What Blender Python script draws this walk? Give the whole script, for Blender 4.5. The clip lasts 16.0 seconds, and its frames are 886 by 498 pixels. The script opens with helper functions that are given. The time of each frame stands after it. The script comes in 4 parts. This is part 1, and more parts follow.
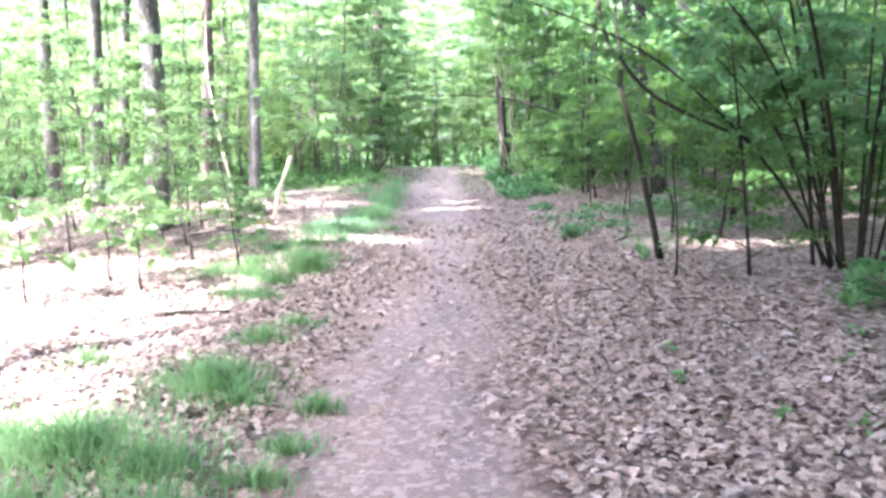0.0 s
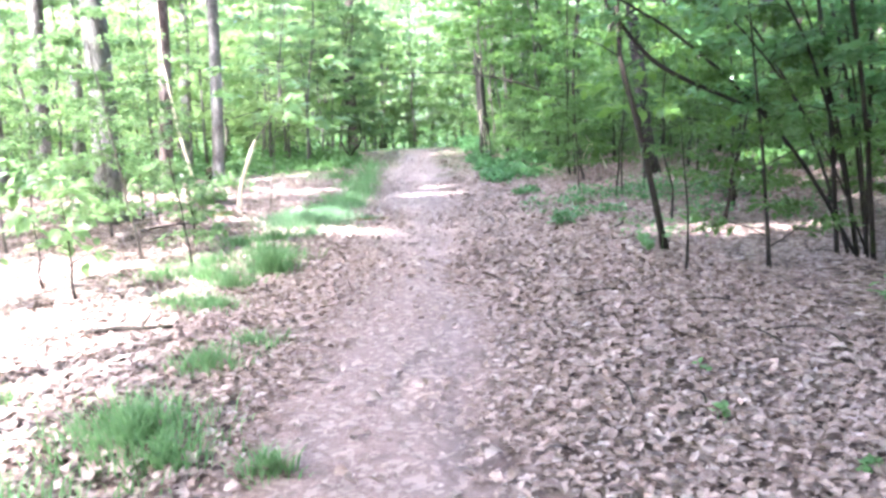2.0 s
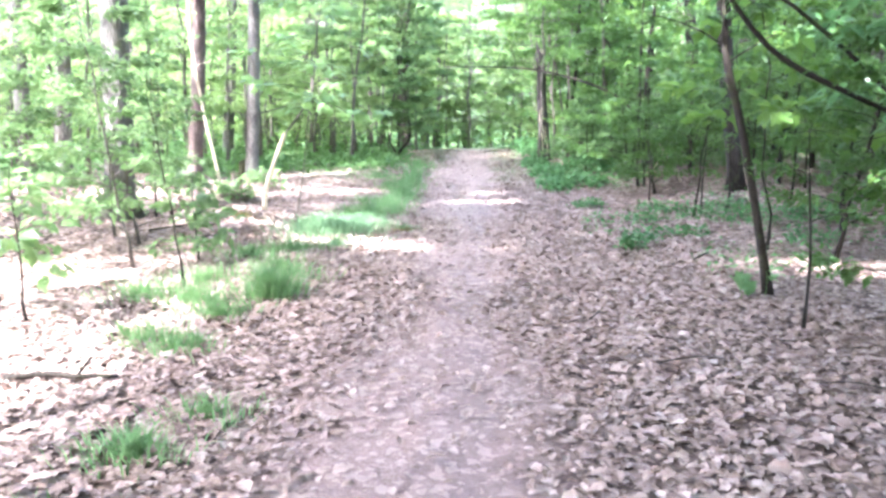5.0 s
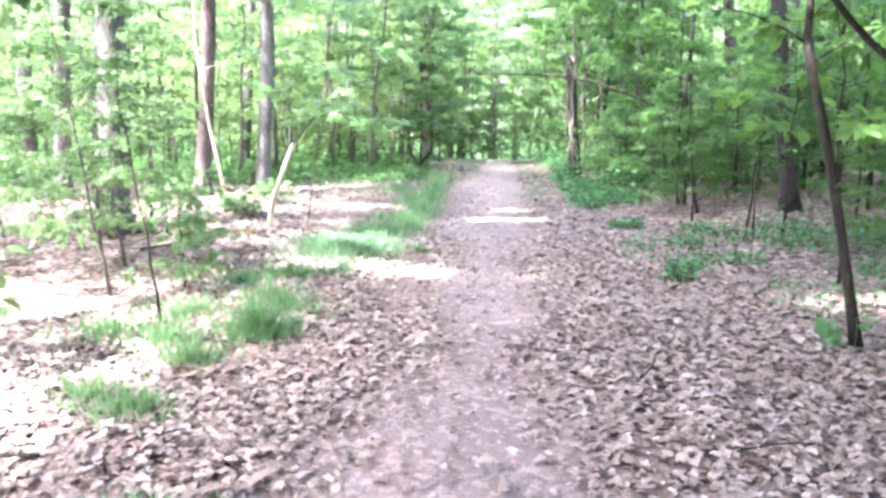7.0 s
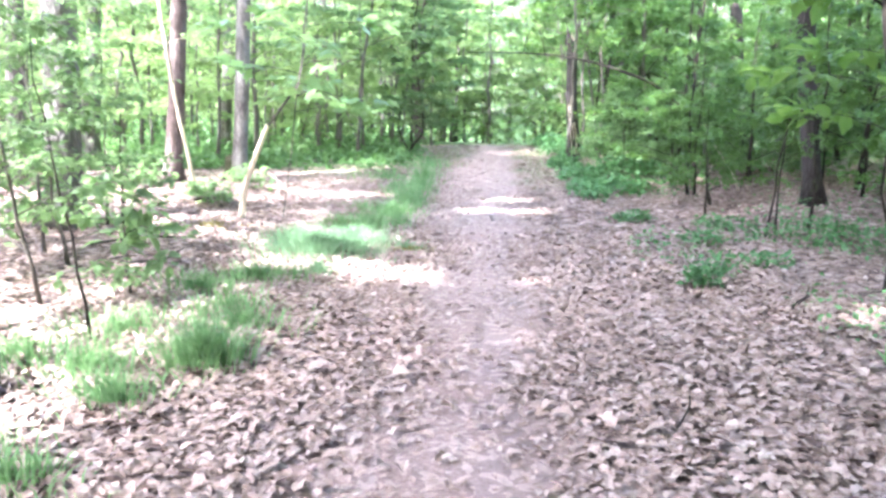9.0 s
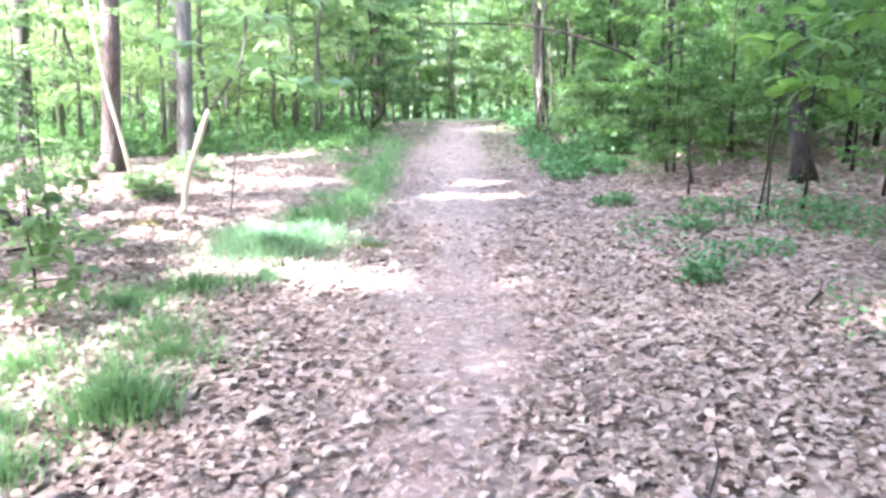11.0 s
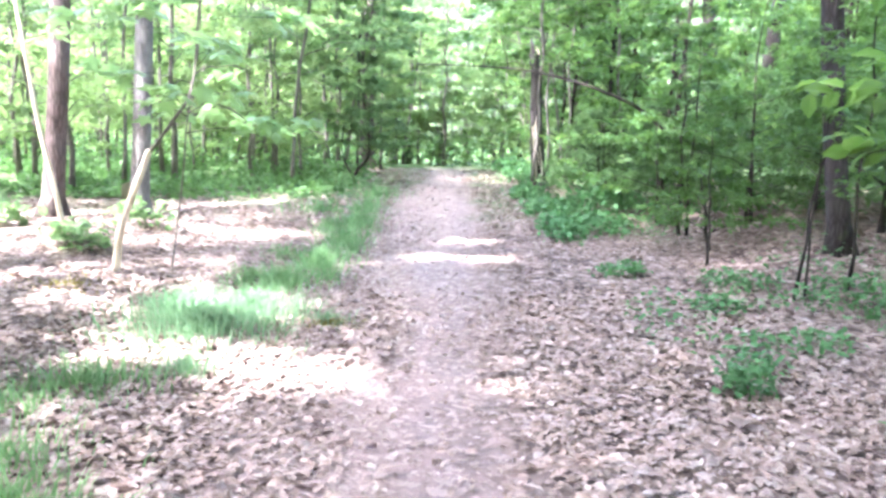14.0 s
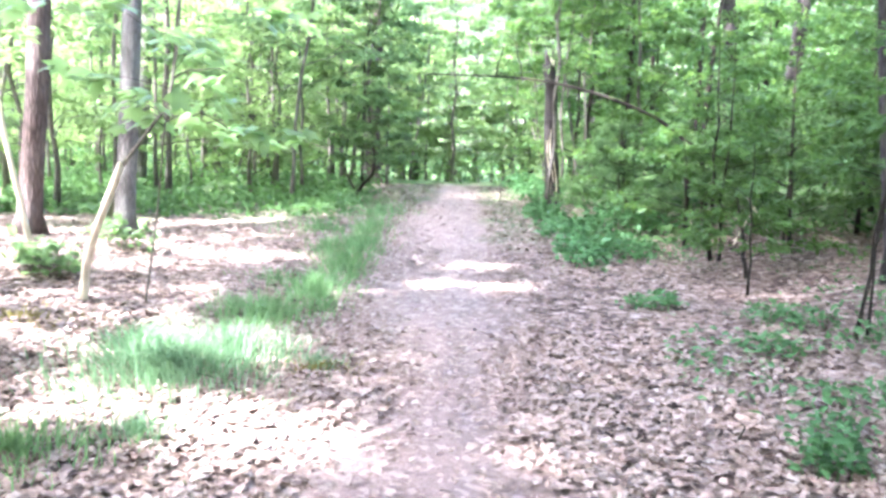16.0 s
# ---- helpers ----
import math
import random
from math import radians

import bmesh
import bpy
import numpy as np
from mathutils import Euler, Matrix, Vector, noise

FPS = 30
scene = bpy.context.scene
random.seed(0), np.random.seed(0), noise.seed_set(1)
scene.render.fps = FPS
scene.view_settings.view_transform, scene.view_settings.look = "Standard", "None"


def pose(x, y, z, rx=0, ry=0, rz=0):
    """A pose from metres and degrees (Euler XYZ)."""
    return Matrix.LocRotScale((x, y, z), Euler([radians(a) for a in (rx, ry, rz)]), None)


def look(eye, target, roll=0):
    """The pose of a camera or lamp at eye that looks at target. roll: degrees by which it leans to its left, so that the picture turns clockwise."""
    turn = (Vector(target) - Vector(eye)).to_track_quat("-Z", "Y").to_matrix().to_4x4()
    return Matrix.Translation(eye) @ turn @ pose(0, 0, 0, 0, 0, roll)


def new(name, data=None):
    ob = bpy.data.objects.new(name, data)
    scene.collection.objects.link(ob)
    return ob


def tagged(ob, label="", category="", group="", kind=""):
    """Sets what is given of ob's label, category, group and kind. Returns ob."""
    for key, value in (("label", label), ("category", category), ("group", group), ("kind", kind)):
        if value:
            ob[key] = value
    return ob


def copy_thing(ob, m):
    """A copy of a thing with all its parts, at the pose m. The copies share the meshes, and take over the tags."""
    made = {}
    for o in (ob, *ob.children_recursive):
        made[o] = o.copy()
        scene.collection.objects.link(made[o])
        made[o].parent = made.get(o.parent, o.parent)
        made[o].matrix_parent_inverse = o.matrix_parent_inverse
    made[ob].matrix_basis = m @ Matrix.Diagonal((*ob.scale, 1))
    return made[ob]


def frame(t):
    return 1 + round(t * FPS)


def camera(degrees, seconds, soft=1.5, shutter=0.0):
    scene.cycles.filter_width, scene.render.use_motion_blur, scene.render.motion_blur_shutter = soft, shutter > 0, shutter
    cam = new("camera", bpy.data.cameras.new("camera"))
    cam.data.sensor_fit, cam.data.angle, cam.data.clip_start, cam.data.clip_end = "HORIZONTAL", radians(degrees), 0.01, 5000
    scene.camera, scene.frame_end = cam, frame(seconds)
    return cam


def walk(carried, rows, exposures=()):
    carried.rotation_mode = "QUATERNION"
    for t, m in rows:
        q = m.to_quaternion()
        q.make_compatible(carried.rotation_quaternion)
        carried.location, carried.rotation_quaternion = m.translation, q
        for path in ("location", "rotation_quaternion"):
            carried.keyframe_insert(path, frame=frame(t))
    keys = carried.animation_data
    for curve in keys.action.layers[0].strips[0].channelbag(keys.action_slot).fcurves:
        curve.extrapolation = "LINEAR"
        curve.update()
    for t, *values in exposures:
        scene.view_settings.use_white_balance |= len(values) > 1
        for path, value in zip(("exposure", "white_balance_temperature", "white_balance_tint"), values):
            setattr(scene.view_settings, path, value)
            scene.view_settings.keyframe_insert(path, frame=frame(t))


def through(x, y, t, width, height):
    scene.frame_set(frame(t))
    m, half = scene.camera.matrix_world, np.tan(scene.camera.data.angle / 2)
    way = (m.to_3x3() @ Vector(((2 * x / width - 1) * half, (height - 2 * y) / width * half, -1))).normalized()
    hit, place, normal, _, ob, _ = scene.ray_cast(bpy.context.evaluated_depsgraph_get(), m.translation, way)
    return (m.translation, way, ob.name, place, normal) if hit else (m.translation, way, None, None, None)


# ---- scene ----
# ---------------------------------------------------------------- camera
cam = camera(62, 16.0, soft=3.0)
PATH = [
    (0, -0.000, -0.000, 1.533, 0.78, -8.73, -1.57),
    (0.5, -0.022, 0.249, 1.521, -0.57, -9.96, -2.60),
    (1, -0.004, 0.467, 1.517, -0.77, -10.73, 0.15),
    (1.5, 0.013, 0.771, 1.495, -2.49, -9.62, -1.19),
    (2, -0.017, 0.976, 1.513, -0.82, -10.23, -2.54),
    (2.5, 0.087, 1.302, 1.503, 2.12, -9.22, -0.10),
    (2.7, 0.059, 1.391, 1.495, 1.03, -10.51, 0.51),
    (3, 0.090, 1.550, 1.513, 2.96, -9.99, 0.16),
    (3.5, 0.077, 1.809, 1.501, 1.68, -10.80, -1.24),
    (3.7, 0.097, 1.915, 1.502, 3.54, -10.11, -0.43),
    (5.8, 0.056, 2.905, 1.490, 2.44, -10.30, 0.36),
    (6, 0.037, 3.020, 1.507, 1.64, -9.98, 0.24),
    (6.5, 0.006, 3.260, 1.480, 2.93, -10.15, -0.19),
    (7, 0.070, 3.510, 1.493, 5.19, -9.47, 0.21),
    (7.5, 0.054, 3.762, 1.498, 4.19, -10.10, 1.03),
    (8, -0.028, 4.026, 1.451, 2.13, -10.04, -0.35),
    (8.5, -0.002, 4.241, 1.475, 4.30, -10.05, 0.65),
    (9, 0.016, 4.464, 1.480, 4.57, -10.77, 0.69),
    (9.2, -0.013, 4.565, 1.489, 4.79, -10.33, 0.89),
    (11.3, -0.050, 5.413, 1.528, 1.79, -12.89, -0.61),
    (11.5, -0.057, 5.516, 1.518, 2.45, -12.00, 0.02),
    (12, 0.001, 5.753, 1.505, 1.77, -12.35, 2.05),
    (12.5, 0.021, 5.967, 1.504, -1.87, -11.98, 1.30),
    (13, -0.023, 6.179, 1.500, 0.05, -13.64, -0.89),
    (13.5, 0.012, 6.387, 1.510, 2.32, -9.65, 1.05),
    (14, 0.013, 6.574, 1.522, 1.17, -9.29, 1.40),
    (14.5, -0.020, 6.777, 1.509, 1.47, -8.70, 0.19),
    (15, -0.014, 6.989, 1.501, 1.91, -9.48, -0.29),
    (15.5, -0.005, 7.212, 1.506, 2.11, -11.27, 1.96),
    (16, -0.026, 7.406, 1.494, 1.77, -8.10, 1.69),
]
walk(cam, [(t, pose(x, y, z, 90 + pitch, 0, yaw) @ pose(0, 0, 0, 0, 0, roll)) for t, x, y, z, yaw, pitch, roll in PATH],
     exposures=[(0.0, 4.72, 5600, 19), (0.7, 4.86, 5600, 19), (4.0, 4.85, 5600, 19), (16.0, 4.90, 5600, 19)])

# ---------------------------------------------------------------- light
SUN = Vector((-0.50, -0.38, 0.80)).normalized()      # towards the sun
world = bpy.data.worlds.new("sky")
scene.world = world
world.use_nodes = True
wn = world.node_tree
sky = wn.nodes.new("ShaderNodeTexSky")
sky.sky_type = "NISHITA"
sky.sun_disc = False
sky.dust_density = 4.0
sky.sun_elevation = math.asin(SUN.z)
sky.sun_rotation = math.atan2(SUN.x, SUN.y)
wn.links.new(sky.outputs[0], wn.nodes["Background"].inputs[0])
wn.nodes["Background"].inputs[1].default_value = 0.15
sun = new("sun", bpy.data.lights.new("sun", "SUN"))
sun.data.energy = 2.0
sun.data.angle = radians(1.2)
sun.data.color = (1.0, 0.95, 0.86)
sun.matrix_world = look(SUN * 40, (0, 0, 0))


# ---------------------------------------------------------------- terrain
def smooth(a, b, v):
    t = np.clip((np.asarray(v, float) - a) / (b - a), 0, 1)
    return t * t * (3 - 2 * t)


def ground_z(x, y):
    """Height of the forest floor: level near by, a low rise ahead, banks at both sides."""
    x, y = np.asarray(x, float), np.asarray(y, float)
    z = 0.35 * smooth(11, 22, y) - 0.55 * smooth(27.5, 45, y)
    z = z + 0.22 * smooth(-2.0, -4.5, x) * smooth(10.5, 15, y) * (1 - 0.9 * smooth(14.6, 17, y)) + 0.25 * smooth(2.6, 4.2, x) * smooth(11, 14.5, y)
    bumps = 0.018 * np.sin(x * 2.3 + 0.7 * y) * np.cos(y * 1.9 - 0.4 * x) + 0.008 * np.sin(x * 6.1 + y * 3.7)
    return z + bumps * smooth(0.7, 1.6, np.abs(x + 0.32)) - 0.025 * (1 - smooth(0.2, 0.9, np.abs(x + 0.32)))


def gz(x, y):
    return float(ground_z(x, y))


# ---------------------------------------------------------------- materials
def material(name):
    m = bpy.data.materials.new(name)
    m.use_nodes = True
    return m, m.node_tree, m.node_tree.nodes["Principled BSDF"]


def node(tree, kind, **values):
    n = tree.nodes.new(kind)
    for key, value in values.items():
        n.inputs[key.replace("_", " ")].default_value = value
    return n


def ramp(tree, source, stops):
    r = tree.nodes.new("ShaderNodeValToRGB")
    while len(r.color_ramp.elements) < len(stops):
        r.color_ramp.elements.new(0.5)
    for e, (at, c) in zip(r.color_ramp.elements, stops):
        e.position, e.color = at, (*c, 1)
    tree.links.new(source, r.inputs[0])
    return r.outputs[0]


def blend(tree, fac, a, b, mode="MIX"):
    n = tree.nodes.new("ShaderNodeMix")
    n.data_type, n.blend_type = "RGBA", mode
    for socket, value in ((n.inputs[0], fac), (n.inputs[6], a), (n.inputs[7], b)):
        if isinstance(value, (float, int)):
            socket.default_value = value
        elif isinstance(value, tuple):
            socket.default_value = (*value, 1)
        else:
            tree.links.new(value, socket)
    return n.outputs[2]


def place(tree, scale=(1, 1, 1)):
    c = tree.nodes.new("ShaderNodeTexCoord")
    m = tree.nodes.new("ShaderNodeMapping")
    m.inputs["Scale"].default_value = scale
    tree.links.new(c.outputs["Object"], m.inputs[0])
    return m.outputs[0]


def bump(tree, bsdf, height, strength, distance):
    b = node(tree, "ShaderNodeBump", Strength=strength, Distance=distance)
    tree.links.new(height, b.inputs["Height"])
    tree.links.new(b.outputs[0], bsdf.inputs["Normal"])


def math_node(tree, op, a, b=None):
    n = tree.nodes.new("ShaderNodeMath")
    n.operation = op
    for socket, value in zip(n.inputs, (a, b)):
        if value is None:
            continue
        if isinstance(value, (float, int)):
            socket.default_value = value
        else:
            tree.links.new(value, socket)
    return n.outputs[0]


def leaf_material(name, dark, light, through, share=0.45, rough=0.45):
    """A thin leaf: a matt upper side that lets part of the light through, each leaf a little different."""
    m, t, b = material(name)
    geo = t.nodes.new("ShaderNodeNewGeometry")
    col = ramp(t, geo.outputs["Random Per Island"], [(0.0, dark), (0.55, light), (1.0, tuple(c * 1.25 for c in light))])
    n = node(t, "ShaderNodeTexNoise", Scale=1.1, Detail=3.0)
    t.links.new(place(t), n.inputs["Vector"])
    col = blend(t, 0.35, col, ramp(t, n.outputs[0], [(0.35, dark), (0.65, light)]))
    t.links.new(col, b.inputs["Base Color"])
    b.inputs["Roughness"].default_value = rough
    b.inputs["Specular IOR Level"].default_value = 0.35
    tr = t.nodes.new("ShaderNodeBsdfTranslucent")
    t.links.new(blend(t, 0.3, through, col), tr.inputs[0])
    mix = t.nodes.new("ShaderNodeMixShader")
    mix.inputs[0].default_value = share
    t.links.new(b.outputs[0], mix.inputs[1])
    t.links.new(tr.outputs[0], mix.inputs[2])
    t.links.new(mix.outputs[0], t.nodes["Material Output"].inputs[0])
    return m


def bark_material(name, dark, light, ridge=26.0, relief=0.6, moss=0.0, lichen=None):
    m, t, b = material(name)
    v = node(t, "ShaderNodeTexVoronoi", Scale=ridge)
    v.feature = "DISTANCE_TO_EDGE"
    t.links.new(place(t, (1, 1, 0.22)), v.inputs["Vector"])
    n = node(t, "ShaderNodeTexNoise", Scale=14.0, Detail=6.0, Roughness=0.65)
    t.links.new(place(t, (1, 1, 0.35)), n.inputs["Vector"])
    big = node(t, "ShaderNodeTexNoise", Scale=2.2, Detail=3.0)
    t.links.new(place(t, (1, 1, 0.5)), big.inputs["Vector"])
    h = math_node(t, "ADD", math_node(t, "MULTIPLY", v.outputs["Distance"], 1.6), math_node(t, "MULTIPLY", n.outputs[0], 0.7))
    col = ramp(t, h, [(0.2, dark), (0.75, light)])
    col = blend(t, ramp(t, big.outputs[0], [(0.45, (0, 0, 0)), (0.7, (0.7, 0.7, 0.7))]), col, lichen or tuple(c * 1.3 for c in light))
    if moss:
        low = node(t, "ShaderNodeTexNoise", Scale=6.0, Detail=4.0)
        t.links.new(place(t), low.inputs["Vector"])
        col = blend(t, ramp(t, low.outputs[0], [(0.62 - 0.2 * moss, (0, 0, 0)), (0.75, (0.8, 0.8, 0.8))]), col, (0.07, 0.09, 0.03))
    t.links.new(col, b.inputs["Base Color"])
    b.inputs["Roughness"].default_value = 0.9
    b.inputs["Specular IOR Level"].default_value = 0.2
    bump(t, b, h, relief, 0.02)
    return m


def dry_leaf_material(name, stops, single=False):
    m, t, b = material(name)
    if single:
        chance = t.nodes.new("ShaderNodeObjectInfo").outputs["Random"]
    else:
        chance = t.nodes.new("ShaderNodeNewGeometry").outputs["Random Per Island"]
    col = ramp(t, chance, stops)
    n = node(t, "ShaderNodeTexNoise", Scale=38.0, Detail=3.0)
    t.links.new(place(t), n.inputs["Vector"])
    col = blend(t, 0.28, col, ramp(t, n.outputs[0], [(0.35, (0.10, 0.065, 0.045)), (0.65, (0.50, 0.40, 0.33))]))
    t.links.new(col, b.inputs["Base Color"])
    b.inputs["Roughness"].default_value = 0.75
    b.inputs["Specular IOR Level"].default_value = 0.25
    return m


def floor_material():
    """Forest floor: worn earth along the path, a mat of old leaves beside it, moss and low green under the trees."""
    m, t, b = material("forest_floor")
    pos = place(t)
    xyz = t.nodes.new("ShaderNodeSeparateXYZ")
    t.links.new(pos, xyz.inputs[0])
    edge = node(t, "ShaderNodeTexNoise", Scale=0.9, Detail=5.0, Roughness=0.6)
    t.links.new(pos, edge.inputs["Vector"])
    off = math_node(t, "ABSOLUTE", math_node(t, "ADD", xyz.outputs[0], 0.32))
    off = math_node(t, "ADD", off, math_node(t, "MULTIPLY", math_node(t, "SUBTRACT", edge.outputs[0], 0.5), 0.9))
    on_path = ramp(t, off, [(0.42, (1, 1, 1)), (0.85, (0, 0, 0))])
    # old leaves
    warp = node(t, "ShaderNodeTexNoise", Scale=6.0, Detail=2.0)
    t.links.new(pos, warp.inputs["Vector"])
    wp = t.nodes.new("ShaderNodeVectorMath")
    wp.operation = "MULTIPLY_ADD"
    t.links.new(warp.outputs["Color"], wp.inputs[0])
    wp.inputs[1].default_value = (0.12, 0.12, 0.12)
    t.links.new(pos, wp.inputs[2])
    cell = node(t, "ShaderNodeTexVoronoi", Scale=13.0, Randomness=1.0)
    t.links.new(wp.outputs[0], cell.inputs["Vector"])
    hue = t.nodes.new("ShaderNodeSeparateColor")
    t.links.new(cell.outputs["Color"], hue.inputs[0])
    litter = ramp(t, hue.outputs[0], [(0.0, (0.085, 0.058, 0.048)), (0.35, (0.215, 0.156, 0.13)), (0.75, (0.33, 0.255, 0.22)), (1.0, (0.46, 0.375, 0.335))])
    gap = ramp(t, cell.outputs["Distance"], [(0.25, (1, 1, 1)), (0.75, (0.35, 0.3, 0.28))])
    litter = blend(t, 0.8, litter, gap, "MULTIPLY")
    # earth
    fine = node(t, "ShaderNodeTexNoise", Scale=55.0, Detail=6.0, Roughness=0.7)
    t.links.new(pos, fine.inputs["Vector"])
    wide = node(t, "ShaderNodeTexNoise", Scale=1.6, Detail=4.0)
    t.links.new(pos, wide.inputs["Vector"])
    earth = ramp(t, fine.outputs[0], [(0.30, (0.15, 0.102, 0.088)), (0.52, (0.265, 0.198, 0.176)), (0.72, (0.44, 0.335, 0.295))])
    earth = blend(t, ramp(t, wide.outputs[0], [(0.35, (0, 0, 0)), (0.7, (0.5, 0.5, 0.5))]), earth, (0.265, 0.195, 0.173))
    crumbs = node(t, "ShaderNodeTexVoronoi", Scale=24.0)
    t.links.new(wp.outputs[0], crumbs.inputs["Vector"])
    hue2 = t.nodes.new("ShaderNodeSeparateColor")
    t.links.new(crumbs.outputs["Color"], hue2.inputs[0])
    streak = math_node(t, "ADD", math_node(t, "ABSOLUTE", math_node(t, "ADD", xyz.outputs[0], -0.06)), math_node(t, "MULTIPLY", wide.outputs[0], 0.5))
    earth = blend(t, ramp(t, streak, [(0.25, (0.55, 0.55, 0.55)), (0.62, (0, 0, 0))]), earth, (0.19, 0.148, 0.14))
    earth = blend(t, ramp(t, hue2.outputs[1], [(0.72, (0, 0, 0)), (0.76, (0.6, 0.6, 0.6))]), earth, (0.42, 0.33, 0.285))
    col = blend(t, on_path, litter, earth)
    # moss and seedlings under the trees further back
    depth = math_node(t, "MULTIPLY", xyz.outputs[1], 0.02)
    depth = math_node(t, "ADD", depth, math_node(t, "MULTIPLY", math_node(t, "SUBTRACT", edge.outputs[0], 0.5), 0.25))
    shoots = ramp(t, fine.outputs[0], [(0.3, (0.035, 0.075, 0.025)), (0.7, (0.12, 0.21, 0.07))])
    grown = ramp(t, depth, [(0.34, (0, 0, 0)), (0.44, (0.85, 0.85, 0.85))])
    trodden = ramp(t, depth, [(0.55, (1, 1, 1)), (0.62, (0, 0, 0))])
    grown = blend(t, blend(t, 1.0, on_path, trodden, "MULTIPLY"), grown, (0.0, 0.0, 0.0))
    col = blend(t, grown, col, shoots)
    t.links.new(col, b.inputs["Base Color"])
    b.inputs["Roughness"].default_value = 0.9
    b.inputs["Specular IOR Level"].default_value = 0.2
    h = math_node(t, "ADD", math_node(t, "MULTIPLY", cell.outputs["Distance"], -0.6), math_node(t, "MULTIPLY", fine.outputs[0], 0.5))
    bump(t, b, h, 0.7, 0.03)
    return m


def wood_material(name, dark, light):
    m, t, b = material(name)
    n = node(t, "ShaderNodeTexNoise", Scale=9.0, Detail=6.0, Roughness=0.6)
    t.links.new(place(t, (3, 3, 0.4)), n.inputs["Vector"])
    t.links.new(ramp(t, n.outputs[0], [(0.3, dark), (0.6, light)]), b.inputs["Base Color"])
    b.inputs["Roughness"].default_value = 0.75
    bump(t, b, n.outputs[0], 0.4, 0.01)
    return m


FLOOR = floor_material()
LEAF_AIRY = leaf_material("leaf_airy", (0.065, 0.12, 0.045), (0.105, 0.18, 0.07), (0.28, 0.43, 0.165), 0.53)
# brighter, more see-through than the airy leaf: haze and light put into the colour
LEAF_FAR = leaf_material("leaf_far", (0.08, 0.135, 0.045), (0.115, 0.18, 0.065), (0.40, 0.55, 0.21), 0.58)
# darker leaf for the right of the path; part of the shade is in its colour
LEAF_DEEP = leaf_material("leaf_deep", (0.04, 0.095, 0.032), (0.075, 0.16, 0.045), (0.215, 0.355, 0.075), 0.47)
LEAF_HAZEL = leaf_material("leaf_hazel", (0.07, 0.155, 0.06), (0.125, 0.255, 0.10), (0.32, 0.55, 0.20), 0.52, 0.35)
LEAF_MAPLE = leaf_material("leaf_maple", (0.11, 0.20, 0.06), (0.18, 0.30, 0.11), (0.36, 0.56, 0.20), 0.5, 0.3)
FLOOR_GREEN = leaf_material("floor_green", (0.045, 0.10, 0.032), (0.08, 0.16, 0.05), (0.15, 0.28, 0.08), 0.4, 0.6)
LEAF_BROAD = leaf_material("leaf_broad", (0.07, 0.15, 0.03), (0.12, 0.22, 0.05), (0.30, 0.47, 0.09), 0.5, 0.35)
LEAF_ROOF = leaf_material("leaf_roof", (0.06, 0.085, 0.035), (0.10, 0.13, 0.055), (0.24, 0.27, 0.16), 0.4)
HERB = leaf_material("herb_green", (0.05, 0.13, 0.05), (0.10, 0.22, 0.085), (0.18, 0.38, 0.10), 0.35)
GRASS = leaf_material("grass_green", (0.092, 0.185, 0.07), (0.158, 0.275, 0.115), (0.25, 0.43, 0.17), 0.4, 0.5)
GRASS_PALE = leaf_material("grass_pale", (0.10, 0.19, 0.09), (0.16, 0.27, 0.14), (0.22, 0.36, 0.19), 0.35, 0.5)
MOSS = leaf_material("moss_olive", (0.14, 0.13, 0.03), (0.23, 0.21, 0.05), (0.25, 0.22, 0.05), 0.15, 0.8)
DRY = [(0.0, (0.11, 0.077, 0.065)), (0.22, (0.22, 0.162, 0.137)), (0.7, (0.33, 0.254, 0.22)), (0.92, (0.39, 0.312, 0.276)), (1.0, (0.46, 0.385, 0.35))]
LITTER = dry_leaf_material("dry_leaves", DRY)
LITTER_SINGLE = dry_leaf_material("dry_leaf", DRY, True)
BARK_GREY = bark_material("bark_grey", (0.06, 0.054, 0.048), (0.19, 0.178, 0.162), 30, 0.6, lichen=(0.27, 0.27, 0.25))
BARK_OAK = bark_material("bark_oak", (0.045, 0.04, 0.036), (0.16, 0.15, 0.135), 24, 0.9, 0.4, lichen=(0.22, 0.215, 0.20))
BARK_RED = bark_material("bark_red", (0.038, 0.028, 0.025), (0.13, 0.098, 0.087), 22, 0.8, lichen=(0.21, 0.175, 0.16))
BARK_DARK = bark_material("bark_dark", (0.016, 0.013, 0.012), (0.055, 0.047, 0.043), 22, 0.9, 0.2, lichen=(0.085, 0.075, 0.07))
MOSS_DARK = leaf_material("moss_dark", (0.03, 0.032, 0.014), (0.06, 0.062, 0.028), (0.05, 0.05, 0.02), 0.1, 0.9)
BARK_YOUNG = bark_material("bark_young", (0.05, 0.044, 0.037), (0.15, 0.135, 0.115), 40, 0.4, 0.3)
# much darker copy of the young bark, with shade put into its colour
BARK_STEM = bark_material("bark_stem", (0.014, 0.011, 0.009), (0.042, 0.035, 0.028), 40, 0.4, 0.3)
PALE_WOOD = wood_material("barkless_wood", (0.42, 0.34, 0.24), (0.68, 0.59, 0.45))


# ---------------------------------------------------------------- mesh helpers
def link_mesh(name, verts, faces, mat, smooth_faces=False):
    me = bpy.data.meshes.new(name)
    me.from_pydata(verts.tolist() if isinstance(verts, np.ndarray) else verts, [], faces.tolist() if isinstance(faces, np.ndarray) else faces)
    if smooth_faces:
        me.polygons.foreach_set("use_smooth", [True] * len(me.polygons))
    me.materials.append(mat)
    return new(name, me)


